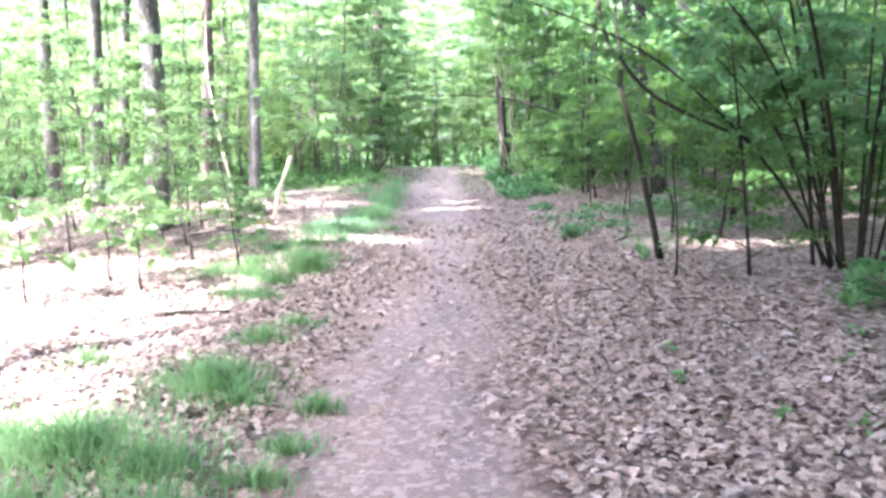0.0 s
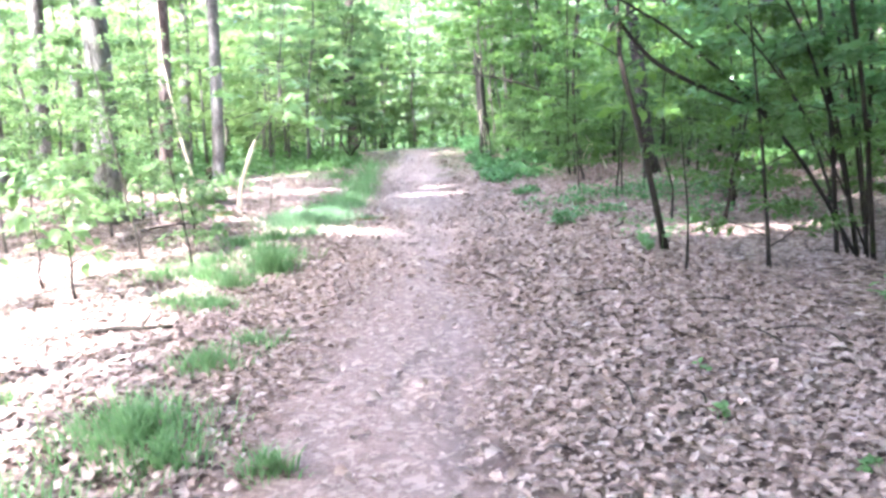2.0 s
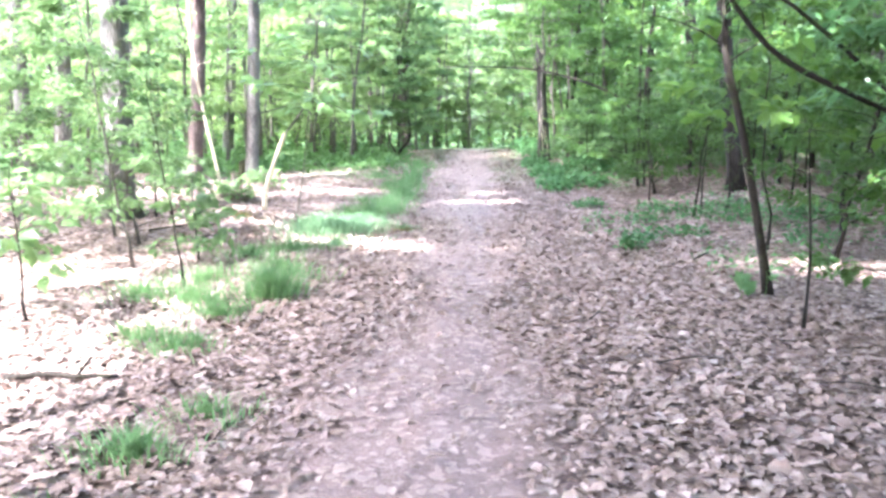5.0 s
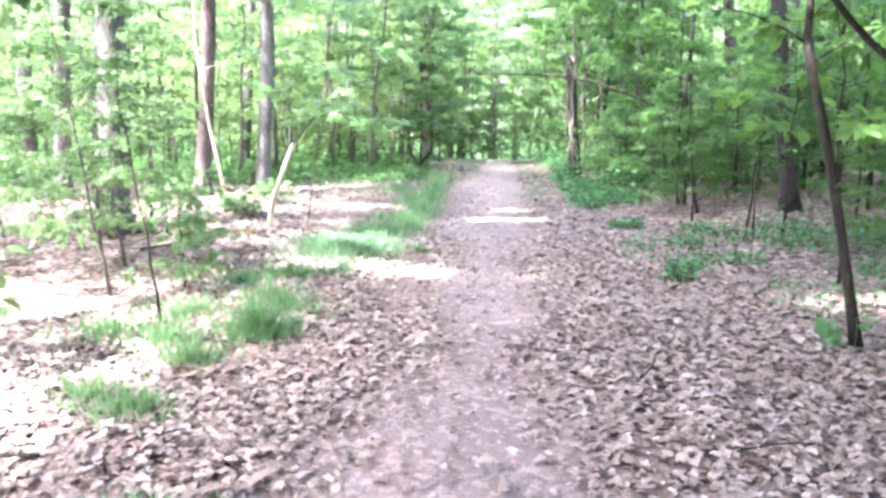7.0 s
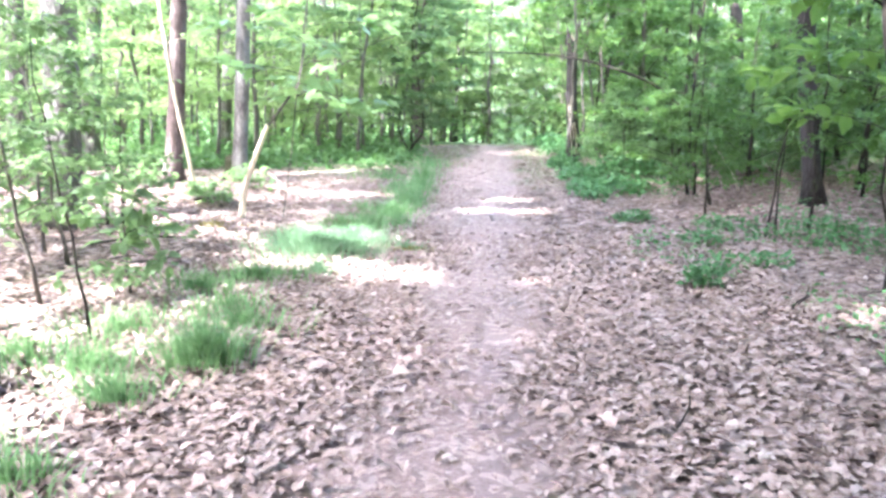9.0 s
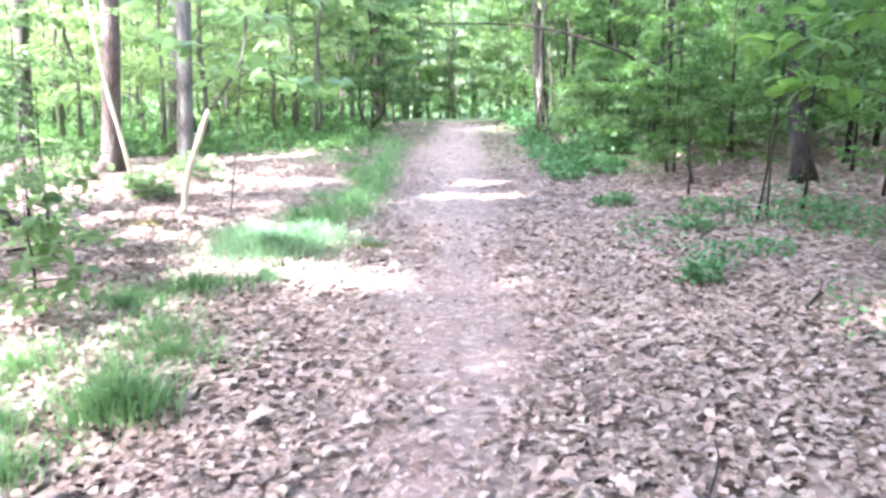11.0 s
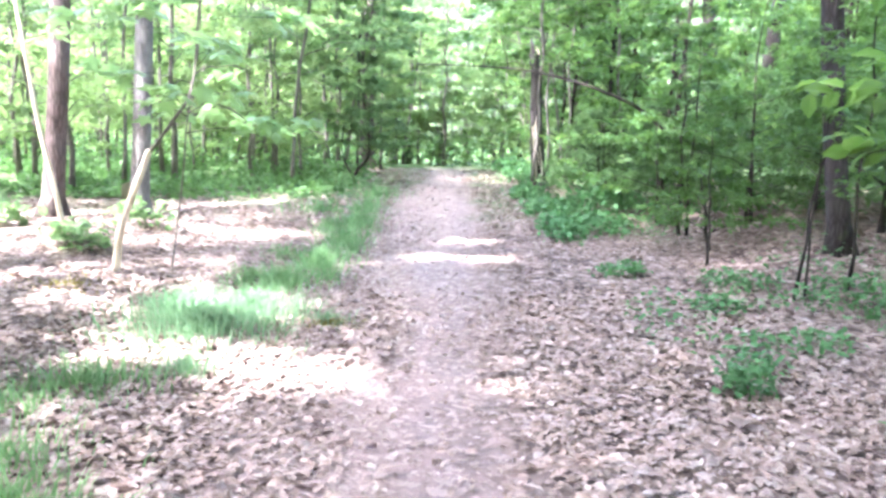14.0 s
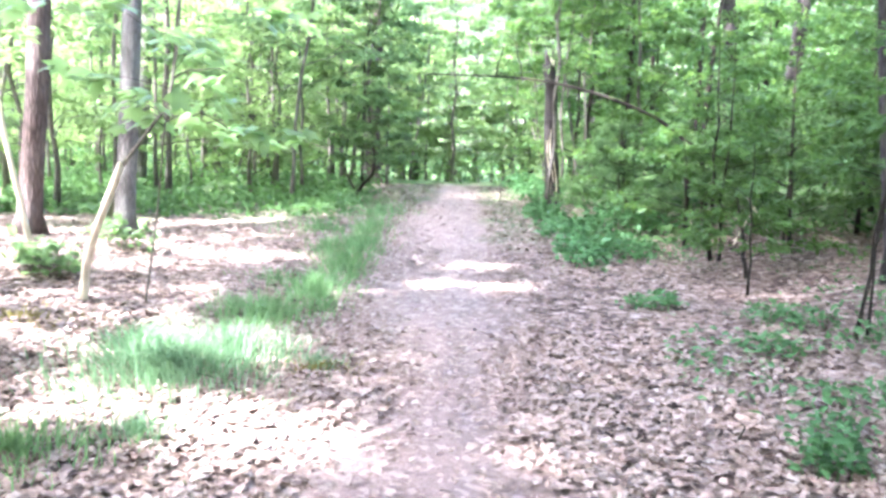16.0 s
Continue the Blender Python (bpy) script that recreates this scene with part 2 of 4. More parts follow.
def part(name, geo, mat, parent, label="", smooth_faces=False):
    """Links one mesh under a thing or a part."""
    ob = link_mesh(name, geo[0], geo[1], mat, smooth_faces)
    ob.parent = parent
    if label:
        tagged(ob, label)
    return ob


def thing(name, label, category, at=(0, 0, 0), group="", kind=""):
    ob = new(name)
    ob.empty_display_size = 0.2
    ob.location = at
    return tagged(ob, label, category, group, kind)


def tube(points, radii, sides=8, rng=None, rough=0.0, flare=0.0):
    """A tapered, slightly uneven limb through the points; closed at both ends."""
    pts = np.asarray(points, float)
    n = len(pts)
    radii = np.interp(np.linspace(0, 1, n), np.linspace(0, 1, len(radii)), radii)
    tang = np.gradient(pts, axis=0)
    tang /= np.linalg.norm(tang, axis=1, keepdims=True) + 1e-9
    ref = np.array([1.0, 0.13, 0.0]) if abs(tang[:, 2]).mean() > 0.5 else np.array([0.0, 0.1, 1.0])
    u = np.cross(tang, ref)
    u /= np.linalg.norm(u, axis=1, keepdims=True) + 1e-9
    w = np.cross(tang, u)
    ang = np.linspace(0, 2 * np.pi, sides, endpoint=False)
    r = radii[:, None] * np.ones(sides)
    if rng is not None and rough:
        lobes = sum(a * np.cos(k * ang[None] + p + rng.uniform(-0.3, 0.3) * np.arange(n)[:, None])
                    for k, a, p in ((2, 0.4, rng.uniform(0, 6)), (3, 0.35, rng.uniform(0, 6)), (5, 0.25, rng.uniform(0, 6))))
        r = r * (1 + rough * lobes + rough * 0.35 * rng.standard_normal((n, sides)))
    if flare:
        along = np.linalg.norm(pts - pts[0], axis=1)[:, None]
        roots = 1 + 0.5 * np.cos(5 * ang[None] + 0.8) * np.exp(-along / 0.10)
        r = r * (1 + flare * np.exp(-along / 0.16) * roots)
    ring = pts[:, None] + r[..., None] * (np.cos(ang)[None, :, None] * u[:, None] + np.sin(ang)[None, :, None] * w[:, None])
    verts = np.concatenate([ring.reshape(-1, 3), pts[:1], pts[-1:]])
    faces = []
    for i in range(n - 1):
        for j in range(sides):
            k = (j + 1) % sides
            faces.append((i * sides + j, i * sides + k, (i + 1) * sides + k, (i + 1) * sides + j))
    for j in range(sides):
        k = (j + 1) % sides
        faces.append((n * sides, k, j))
        faces.append((n * sides + 1, (n - 1) * sides + j, (n - 1) * sides + k))
    return verts, faces


def join(geos):
    verts, faces, base = [], [], 0
    for v, f in geos:
        verts.append(np.asarray(v, float))
        faces += [tuple(i + base for i in face) for face in f]
        base += len(v)
    return np.concatenate(verts), faces


def bend(a, b, sag, count=7, rng=None, wander=0.0):
    """Points from a to b, lifted by sag in the middle, with a little wander."""
    a, b = np.asarray(a, float), np.asarray(b, float)
    s = np.linspace(0, 1, count)[:, None]
    pts = a + (b - a) * s + np.array([0, 0, 1.0]) * sag * 4 * s * (1 - s)
    if rng is not None and wander:
        pts[1:-1] += wander * rng.standard_normal((count - 2, 3))
    return pts


def spline(points, count):
    """A smooth line through a few control points."""
    p = np.asarray(points, float)
    s = np.linspace(0, len(p) - 1, count)
    i = np.clip(s.astype(int), 0, len(p) - 2)
    f = (s - i)[:, None]
    p0, p1, p2, p3 = p[np.maximum(i - 1, 0)], p[i], p[i + 1], p[np.minimum(i + 2, len(p) - 1)]
    return 0.5 * (2 * p1 + (p2 - p0) * f + (2 * p0 - 5 * p1 + 4 * p2 - p3) * f**2 + (3 * p1 - p0 - 3 * p2 + p3) * f**3)


LEAF_SIMPLE = (np.array([[0, 0, 0], [0.38, 0.29, 0.07], [0.42, -0.29, 0.07], [1, 0, -0.06]]), np.array([[0, 2, 3], [0, 3, 1]]))
LEAF_OVAL = (np.array([[0, 0, 0], [0.22, 0.25, 0.06], [0.58, 0.30, 0.06], [1, 0, -0.12], [0.58, -0.30, 0.06], [0.22, -0.25, 0.06], [0.5, 0, 0.0]]),
             np.array([[0, 6, 1], [1, 6, 2], [2, 6, 3], [3, 6, 4], [4, 6, 5], [5, 6, 0]]))
_a = np.linspace(-2.7, 2.7, 11)
_r = np.array([0.45, 0.62, 0.42, 0.80, 0.50, 1.0, 0.50, 0.80, 0.42, 0.62, 0.45])
LEAF_LOBED = (np.concatenate([[[0.15, 0, 0.05]], np.stack([0.35 + 0.65 * _r * np.cos(_a), 0.65 * _r * np.sin(_a), -0.08 * _r**2], 1)]),
              np.array([[0, i + 1, i + 2] for i in range(10)]))
_x = np.array([0.0, 0.25, 0.45, 0.72, 1.0])
_w = np.array([0.04, 0.29, 0.22, 0.37, 0.06])
_c = 0.12 * np.sin(_x * 3)
LEAF_DRY = (np.concatenate([np.stack([_x, _w, 0.5 * _w + _c], 1), np.stack([_x, 0 * _x, _c], 1), np.stack([_x, -_w, 0.15 * _w + _c], 1)]),
            np.array([[i, 5 + i, 6 + i, i + 1] for i in range(4)] + [[5 + i, 10 + i, 11 + i, 6 + i] for i in range(4)]))
LEAF_DRY_FAR = (np.array([[0, 0, 0.02], [0.4, 0.3, 0.12], [0.45, -0.27, 0.05], [1, 0, 0.04], [0.45, 0, 0.0]]), np.array([[0, 4, 1], [1, 4, 3], [3, 4, 2], [2, 4, 0]]))


def turns(yaw, pitch, roll):
    cy, sy, cp, sp, cr, sr = np.cos(yaw), np.sin(yaw), np.cos(pitch), np.sin(pitch), np.cos(roll), np.sin(roll)
    z = 0 * cy
    rz = np.stack([cy, -sy, z, sy, cy, z, z, z, z + 1], -1).reshape(-1, 3, 3)
    ry = np.stack([cp, z, -sp, z, z + 1, z, sp, z, cp], -1).reshape(-1, 3, 3)
    rx = np.stack([z + 1, z, z, z, cr, -sr, z, sr, cr], -1).reshape(-1, 3, 3)
    return rz @ ry @ rx


def scatter(leaf, at, yaw, pitch, roll, size):
    """Many copies of one leaf shape in one mesh."""
    tv, tf = leaf
    at, size = np.asarray(at, float), np.asarray(size, float)
    v = np.einsum("nij,kj->nki", turns(yaw, pitch, roll), tv) * size[:, None, None] + at[:, None]
    f = tf[None] + (np.arange(len(at)) * len(tv))[:, None, None]
    return v.reshape(-1, 3), f.reshape(-1, tf.shape[1])


def sprays(twigs, per, size, rng, leaf=LEAF_SIMPLE, tilt=0.45, droop=-0.2, spread=0.12):
    """Leaves in flat sprays along twigs, left and right of each."""
    at, yaw = [], []
    for a, b in twigs:
        s = rng.uniform(0.1, 1.05, per)[:, None]
        p = a + (b - a) * s
        base = math.atan2(b[1] - a[1], b[0] - a[0])
        side = rng.choice([-1.0, 1.0], per)
        y = base + side * rng.uniform(0.4, 1.3, per)
        p = p + np.stack([np.cos(y), np.sin(y), 0 * y], 1) * rng.uniform(0, spread, per)[:, None]
        p[:, 2] += rng.normal(0, 0.03, per)
        at.append(p)
        yaw.append(y)
    at, yaw = np.concatenate(at), np.concatenate(yaw)
    n = len(at)
    return scatter(leaf, at, yaw, rng.normal(droop, tilt, n), rng.normal(0, tilt, n), size * rng.uniform(0.65, 1.25, n))


def limbs(stem, rng, count, first, length, rise, twigs_each=4, radius=0.012, taper=0.6, aim=None):
    """Side branches of a stem (a line of points): their tubes and the twigs that carry the leaves."""
    geos, twigs = [], []
    n = len(stem)
    for i in range(count):
        f = first + (1 - first) * (i + rng.uniform(0, 0.9)) / count
        k = f * (n - 1)
        j = min(int(k), n - 2)
        a = stem[j] + (stem[j + 1] - stem[j]) * (k - j)
        az = i * 2.4 + rng.uniform(-0.5, 0.5) if aim is None else aim + rng.normal(0, 0.7)
        ln = length * (1 - taper * f) * rng.uniform(0.7, 1.25)
        d = np.array([math.cos(az), math.sin(az), rise * rng.uniform(0.4, 1.4)])
        b = a + d * ln
        pts = bend(a, b, 0.08 * ln, 5, rng, 0.02 * ln)
        geos.append(tube(pts, [radius * (1.25 - f), radius * 0.25], 4))
        for q in range(twigs_each):
            s = 0.3 + 0.7 * (q + rng.uniform(0, 1)) / twigs_each
            k2 = s * 4
            j2 = min(int(k2), 3)
            p = pts[j2] + (pts[j2 + 1] - pts[j2]) * (k2 - j2)
            az2 = az + rng.choice([-1, 1]) * rng.uniform(0.3, 1.0)
            l2 = ln * rng.uniform(0.25, 0.5)
            twigs.append((p, p + np.array([math.cos(az2), math.sin(az2), rng.uniform(-0.12, 0.22)]) * l2))
        twigs.append((pts[2], pts[4]))
    return geos, twigs


def sapling(name, label, at, height, radius, rng, mat=None, leaf=None, count=14, first=0.2, length=1.1, per=20, size=0.085,
            rise=0.35, lean=(0, 0), shape=LEAF_SIMPLE, group="", stem=None, twigs_each=4, category="tree", bark_label="", single=True):
    """A young tree: tapered stem, side branches, and a crown of leaf sprays."""
    ob = thing(name, label, category, (at[0], at[1], gz(*at) - 0.02), group)
    if stem is None:
        top = np.array([lean[0], lean[1], height])
        stem = bend((0, 0, 0), top, 0, 9, rng, 0.035 * height / 4)
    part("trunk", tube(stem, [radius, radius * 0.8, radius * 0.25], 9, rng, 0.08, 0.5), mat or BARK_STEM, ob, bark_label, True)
    geos, twigs = limbs(stem, rng, count, first, length, rise, twigs_each, max(0.006, radius * 0.32))
    if single:
        each = twigs_each + 1
        for i, g in enumerate(geos):
            bough = part("branch", g, mat or BARK_STEM, ob, "", True)
            tagged(part("leaf_spray", sprays(twigs[i * each:i * each + each], per, size, rng, shape), leaf or LEAF_AIRY, bough), kind="stuff")
    else:
        tagged(part("twig_mass", join(geos), mat or BARK_STEM, ob, "", True), kind="stuff")
        tagged(part("crown", sprays(twigs, per, size, rng, shape), leaf or LEAF_AIRY, ob), kind="stuff")
    return ob


# ---------------------------------------------------------------- ground
def build_ground():
    near_x, near_y = np.arange(-11, 11.01, 0.15), np.arange(-3, 32.01, 0.16)
    far = np.geomspace(0.4, 420, 26)
    xs = np.concatenate([-11 - far[::-1], near_x, 11 + far])
    ys = np.concatenate([-3 - far[::-1], near_y, 32 + far])
    X, Y = np.meshgrid(xs, ys)
    Z = ground_z(X, Y)
    rng = np.random.default_rng(3)
    inner = (np.abs(X) < 10) & (Y > -2) & (Y < 30)
    Z = Z + inner * rng.normal(0, 0.006, X.shape)
    nx, ny = len(xs), len(ys)
    i = (np.arange(ny - 1)[:, None] * nx + np.arange(nx - 1)[None]).ravel()
    faces = np.stack([i, i + 1, i + nx + 1, i + nx], 1)
    ob = link_mesh("ground", np.stack([X, Y, Z], -1).reshape(-1, 3), faces, FLOOR, True)
    return tagged(ob, "woodland floor of bare trodden earth and old brown leaves", "ground", kind="structure")


ground = build_ground()


def build_backdrop():
    """The wood far off, beyond the trees that stand singly."""
    m, t, b = material("far_wood")
    n = node(t, "ShaderNodeTexNoise", Scale=0.9, Detail=8.0, Roughness=0.7)
    t.links.new(place(t, (1, 1, 0.7)), n.inputs["Vector"])
    t.links.new(ramp(t, n.outputs[0], [(0.33, (0.018, 0.032, 0.014)), (0.5, (0.048, 0.074, 0.035)), (0.68, (0.072, 0.105, 0.054))]), b.inputs["Base Color"])
    b.inputs["Roughness"].default_value = 1.0
    bump(t, b, n.outputs[0], 1.0, 1.5)
    rng = np.random.default_rng(5)
    k = 180
    ang = np.linspace(0, 2 * np.pi, k, endpoint=False)
    rows = [(-1.5, 0), (8, 0), (15, 1.5), (21, 4), (25, 8)]
    verts = np.concatenate([np.stack([(78 + d + rng.normal(0, 0.8, k)) * np.cos(ang), 14 + (78 + d + rng.normal(0, 0.8, k)) * np.sin(ang),
                                      z + (rng.normal(0, 0.5, k) + 1.5 * np.sin(ang * 23)) * (z > 5)], 1) for z, d in rows])
    faces = [(r * k + j, r * k + (j + 1) % k, (r + 1) * k + (j + 1) % k, (r + 1) * k + j) for r in range(4) for j in range(k)]
    tagged(link_mesh("backdrop", verts, faces, m, True), "hazy green edge of the far wood", "woodland", kind="structure")


build_backdrop()

# ---------------------------------------------------------------- tall trees
SHADE = np.random.default_rng(21)


def sunlit(x, y):
    """How open the crowns are above a spot of the ground, along the sun: 1 a gap, 0 closed."""
    def spot(cx, cy, rx, ry, turn=0.0, soft=0.35):
        c, s = math.cos(turn), math.sin(turn)
        u, v = (x - cx) * c + (y - cy) * s, -(x - cx) * s + (y - cy) * c
        d = np.sqrt((u / rx) ** 2 + (v / ry) ** 2)
        return 1 - smooth(1 - soft, 1 + soft, d)
    gaps = [spot(-1.05, 11.0, 0.85, 0.5, -0.45), spot(-1.9, 11.3, 0.7, 0.4), spot(0.35, 10.8, 0.34, 0.2, -0.1), spot(-3.7, 12.9, 1.5, 0.7, -0.2),
            spot(-5.3, 14.4, 1.1, 0.6), spot(-2.6, 15.8, 1.6, 0.4, 0.1), spot(0.1, 15.8, 0.7, 0.36, 0.0, 0.3), spot(0.15, 14.8, 1.1, 0.36, -0.1, 0.3),
            0.55 * spot(0.0, 13.5, 0.6, 0.24, 0.0, 0.6), spot(3.8, 9.8, 1.7, 0.6, -0.05, 0.25), 0.5 * spot(2.7, 10.6, 0.6, 0.45), 0.3 * spot(2.9, 11.0, 0.9, 0.4),
            0.4 * spot(5.0, 16.0, 0.8, 0.4), 0.7 * spot(2.9, 14.6, 0.8, 0.35), spot(-1.7, 12.4, 0.8, 0.6), 0.8 * spot(-3.2, 6.4, 1.4, 1.2), 0.75 * spot(-2.6, 4.2, 1.0, 0.8), spot(-4.6, 9.0, 1.6, 0.9), spot(-5.3, 16.55, 0.9, 0.6), spot(-1.1, 14.2, 0.7, 0.4), 0.4 * spot(5.7, 9.2, 1.4, 0.8)]
    g = np.maximum.reduce(gaps)
    far = smooth(17.0, 20, y) * (0.35 + 0.42 * smooth(-0.9, -2.4, x) + 0.4 * smooth(22.5, 27, y) * (1 - 0.55 * smooth(-0.4, 1.2, x)) * (1 - 0.7 * smooth(-0.9, -2.4, x)) - 0.55 * smooth(2.0, 4.5, x) * smooth(20, 27, y) - 0.25 * smooth(1.8, 3.5, x))
    left = (0.48 + 0.02 * smooth(5.0, 6.0, y) + 0.14 * smooth(7.4, 8.4, y)) * smooth(-0.6, -1.7, x) * smooth(-0.5, 1.5, y) * (1 - smooth(9.5, 11, y)) + 0.22 * smooth(-2.2, -3.0, x) * smooth(11.5, 12.5, y)
    dapple = 0.24 * smooth(8.6, 9.6, y) * (1 - smooth(13.5, 15, y)) * smooth(-2.6, -1.5, x) * (1 - smooth(3.2, 4.2, x))
    lane = 0.04 * smooth(-1.6, -0.9, x) * (1 - smooth(0.4, 0.9, x)) * smooth(0, 2, y) * (1 - smooth(5.5, 7, y))
    return np.maximum.reduce([g, far, left, dapple, lane, 0.0 * x])


TALL = [
    # name, x, y, diameter, lean x, lean y, bark, label
    (-5.15, 12.55, 0.40, 0.15, 0.3, BARK_OAK, "thick grey-barked oak rising behind leafy undergrowth"),
    (-7.1, 14.8, 0.26, 0.2, 0.2, BARK_OAK, "dark oak trunk among thin leafy saplings"),
    (-5.55, 16.4, 0.27, 0.35, 0.2, BARK_RED, "reddish-brown trunk with a pale sunlit foot"),
    (-4.65, 17.0, 0.25, 0.4, 0.1, BARK_GREY, "smooth grey beech trunk with a dark mossy foot"),
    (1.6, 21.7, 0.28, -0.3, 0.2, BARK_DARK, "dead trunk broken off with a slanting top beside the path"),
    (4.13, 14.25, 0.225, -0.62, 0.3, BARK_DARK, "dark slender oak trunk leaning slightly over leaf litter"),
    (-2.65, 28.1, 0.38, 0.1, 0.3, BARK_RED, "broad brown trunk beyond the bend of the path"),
    # near-black bark on the next two trunks stands in for shade
    (6.75, 26.9, 0.38, -0.4, 0.1, BARK_DARK, "trunk deep in the undergrowth, shade put into its dark bark"),
    (7.9, 27.0, 0.4, 0.5, 0.2, BARK_DARK, "trunk deep in the wood, shade put into its dark bark"),
    (-8.6, 19.5, 0.3, 0.3, 0.2, BARK_OAK, "dark trunk far back among pale green leaves"),
]
TALL += [
    (-9.2, 17.2, 0.3, 0.1, 0.2, BARK_OAK, "dark trunk behind pale layered leaves"),
    (-10.2, 15.6, 0.34, -0.2, 0.2, BARK_GREY, "grey trunk half hidden by bright leaves"),
    (-7.2, 23.5, 0.3, 0.1, 0.2, BARK_OAK, "dark trunk behind the open leafy floor"),
    # grey bark instead of oak on this far trunk, its paleness imitating haze
    (-2.6, 36.0, 0.3, 0.3, 0.2, BARK_GREY, "trunk at the far end of the path, bark paled for haze"),
    (8.2, 18.5, 0.34, -0.2, 0.2, BARK_OAK, "dark trunk behind the hanging leaf sprays"),
    # paler bark here too, in place of distance haze
    (3.9, 30.5, 0.3, 0.1, 0.2, BARK_GREY, "trunk far along the path's edge, bark paled for haze"),
    # the last four stand out of view, added to bear shading leaves
    (-6.5, 3.0, 0.36, 0.2, -0.1, BARK_GREY, "unseen grey oak trunk added beside the start of the path"),
    (5.6, 2.5, 0.36, -0.2, -0.2, BARK_OAK, "unseen oak trunk added to carry shading leaves"),
    (-3.5, -4.5, 0.4, 0.3, 0.1, BARK_GREY, "unseen grey oak trunk added behind the start"),
    (3.2, -5.0, 0.4, -0.3, 0.2, BARK_OAK, "unseen oak trunk added behind the start"),
]


def tall_tree(x, y, d, lx, ly, bark, label, rng):
    h = rng.uniform(13, 16)
    ob = thing("tree", label, "tree", (x, y, gz(x, y) - 0.04), "tall trees of the wood")
    s = np.linspace(0, 1, 22) ** 1.25
    stem = np.stack([lx * s * 3.2 + 0.10 * np.sin(s * 7 + x), ly * s * 2 + 0.08 * np.sin(s * 6 + y), s * h], 1)
    part("trunk", tube(stem, [d / 2, d / 2 * 0.93, d / 2 * 0.75, d / 2 * 0.5, 0.03], 22, rng, 0.05, 0.55), bark, ob, "", True)
    geos = []
    for i in range(9):
        f = 0.52 + 0.46 * i / 9
        j = min(int(np.searchsorted(s, f)), 20)
        a = stem[j]
        az = i * 2.4 + rng.uniform(0, 1)
        ln = rng.uniform(2.2, 4.2) * (1.3 - f)
        b = a + np.array([math.cos(az) * ln, math.sin(az) * ln, ln * 0.55])
        geos.append(tube(bend(a, b, 0.15, 6, rng, 0.06), [d * 0.16, 0.015], 6))
    for g in geos:
        part("limb", g, bark, ob, "", True)
    return ob


def snag(x, y, d, label, rng):
    """A dead trunk, broken off at an angle, with torn wood at its top and strips of bark hanging loose."""
    ob = thing("dead_tree", label, "dead tree", (x, y, gz(x, y) - 0.04))
    s = np.linspace(0, 1, 16)
    stem = np.stack([-0.15 * s**1.3 + 0.015 * np.sin(9 * s), 0.05 * s, 2.62 * s], 1)
    r = np.array([d / 2, d / 2 * 0.92, d / 2 * 0.84, d / 2 * 0.8])
    v, f = tube(stem, r, 22, rng, 0.07, 0.5)
    v = np.array(v)
    top = v[:, 2] > 2.3
    v[top, 2] += (0.55 * (-(v[top, 0] + 0.15) / d * 1.2 + 0.1 * rng.standard_normal(top.sum()) + 0.2))
    part("trunk", (v, f), BARK_DARK, ob, "", True)
    for i in range(6):
        a = rng.uniform(0, 6.283)
        foot = np.array([-0.15 + 0.07 * math.cos(a), 0.05 + 0.07 * math.sin(a), 2.5])
        tip = foot + np.array([rng.normal(-0.02, 0.03), rng.normal(0, 0.03), rng.uniform(0.2, 0.42)])
        part("splinter", tube(bend(foot, tip, 0.0, 4, rng, 0.01), [0.03, 0.022, 0.004], 5), PALE_WOOD if i % 2 else BARK_DARK, ob, "pale torn wood" if i % 2 else "", True)
    for a, lo, hi in ((-2.0, 0.25, 1.3), (-1.2, 0.1, 0.9), (-1.6, 0.5, 1.5)):
        pts = [np.array([math.cos(a + 0.25 * math.sin(4 * h)) * (d / 2 + 0.012 - 0.01 * h) - 0.05 * h, math.sin(a) * (d / 2 + 0.012), h]) for h in np.linspace(lo, hi, 7)]
        part("bark_strip", tube(np.array(pts), [0.008, 0.016, 0.006], 5), PALE_WOOD, ob, "loose pale strip of bark", True)
    return ob


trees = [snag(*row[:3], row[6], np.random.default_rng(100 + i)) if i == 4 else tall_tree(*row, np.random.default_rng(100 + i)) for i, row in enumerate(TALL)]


def foot_moss(tree, d, rng):
    """A sleeve of dark moss hugging the foot of a trunk, ragged at its upper rim."""
    z = np.linspace(0.0, 0.42, 7)
    v, f = tube(np.stack([0.0 * z, 0.0 * z, z], 1), [d * 0.62, d * 0.56], 22, rng, 0.04, 0.62)
    v = np.array(v)
    rim = v[:, 2] > 0.34
    v[rim, 2] += rng.normal(0, 0.05, rim.sum())
    part("moss", (v, f), MOSS_DARK, tree, "dark moss round the foot", True)


foot_moss(trees[3], 0.25, np.random.default_rng(131))


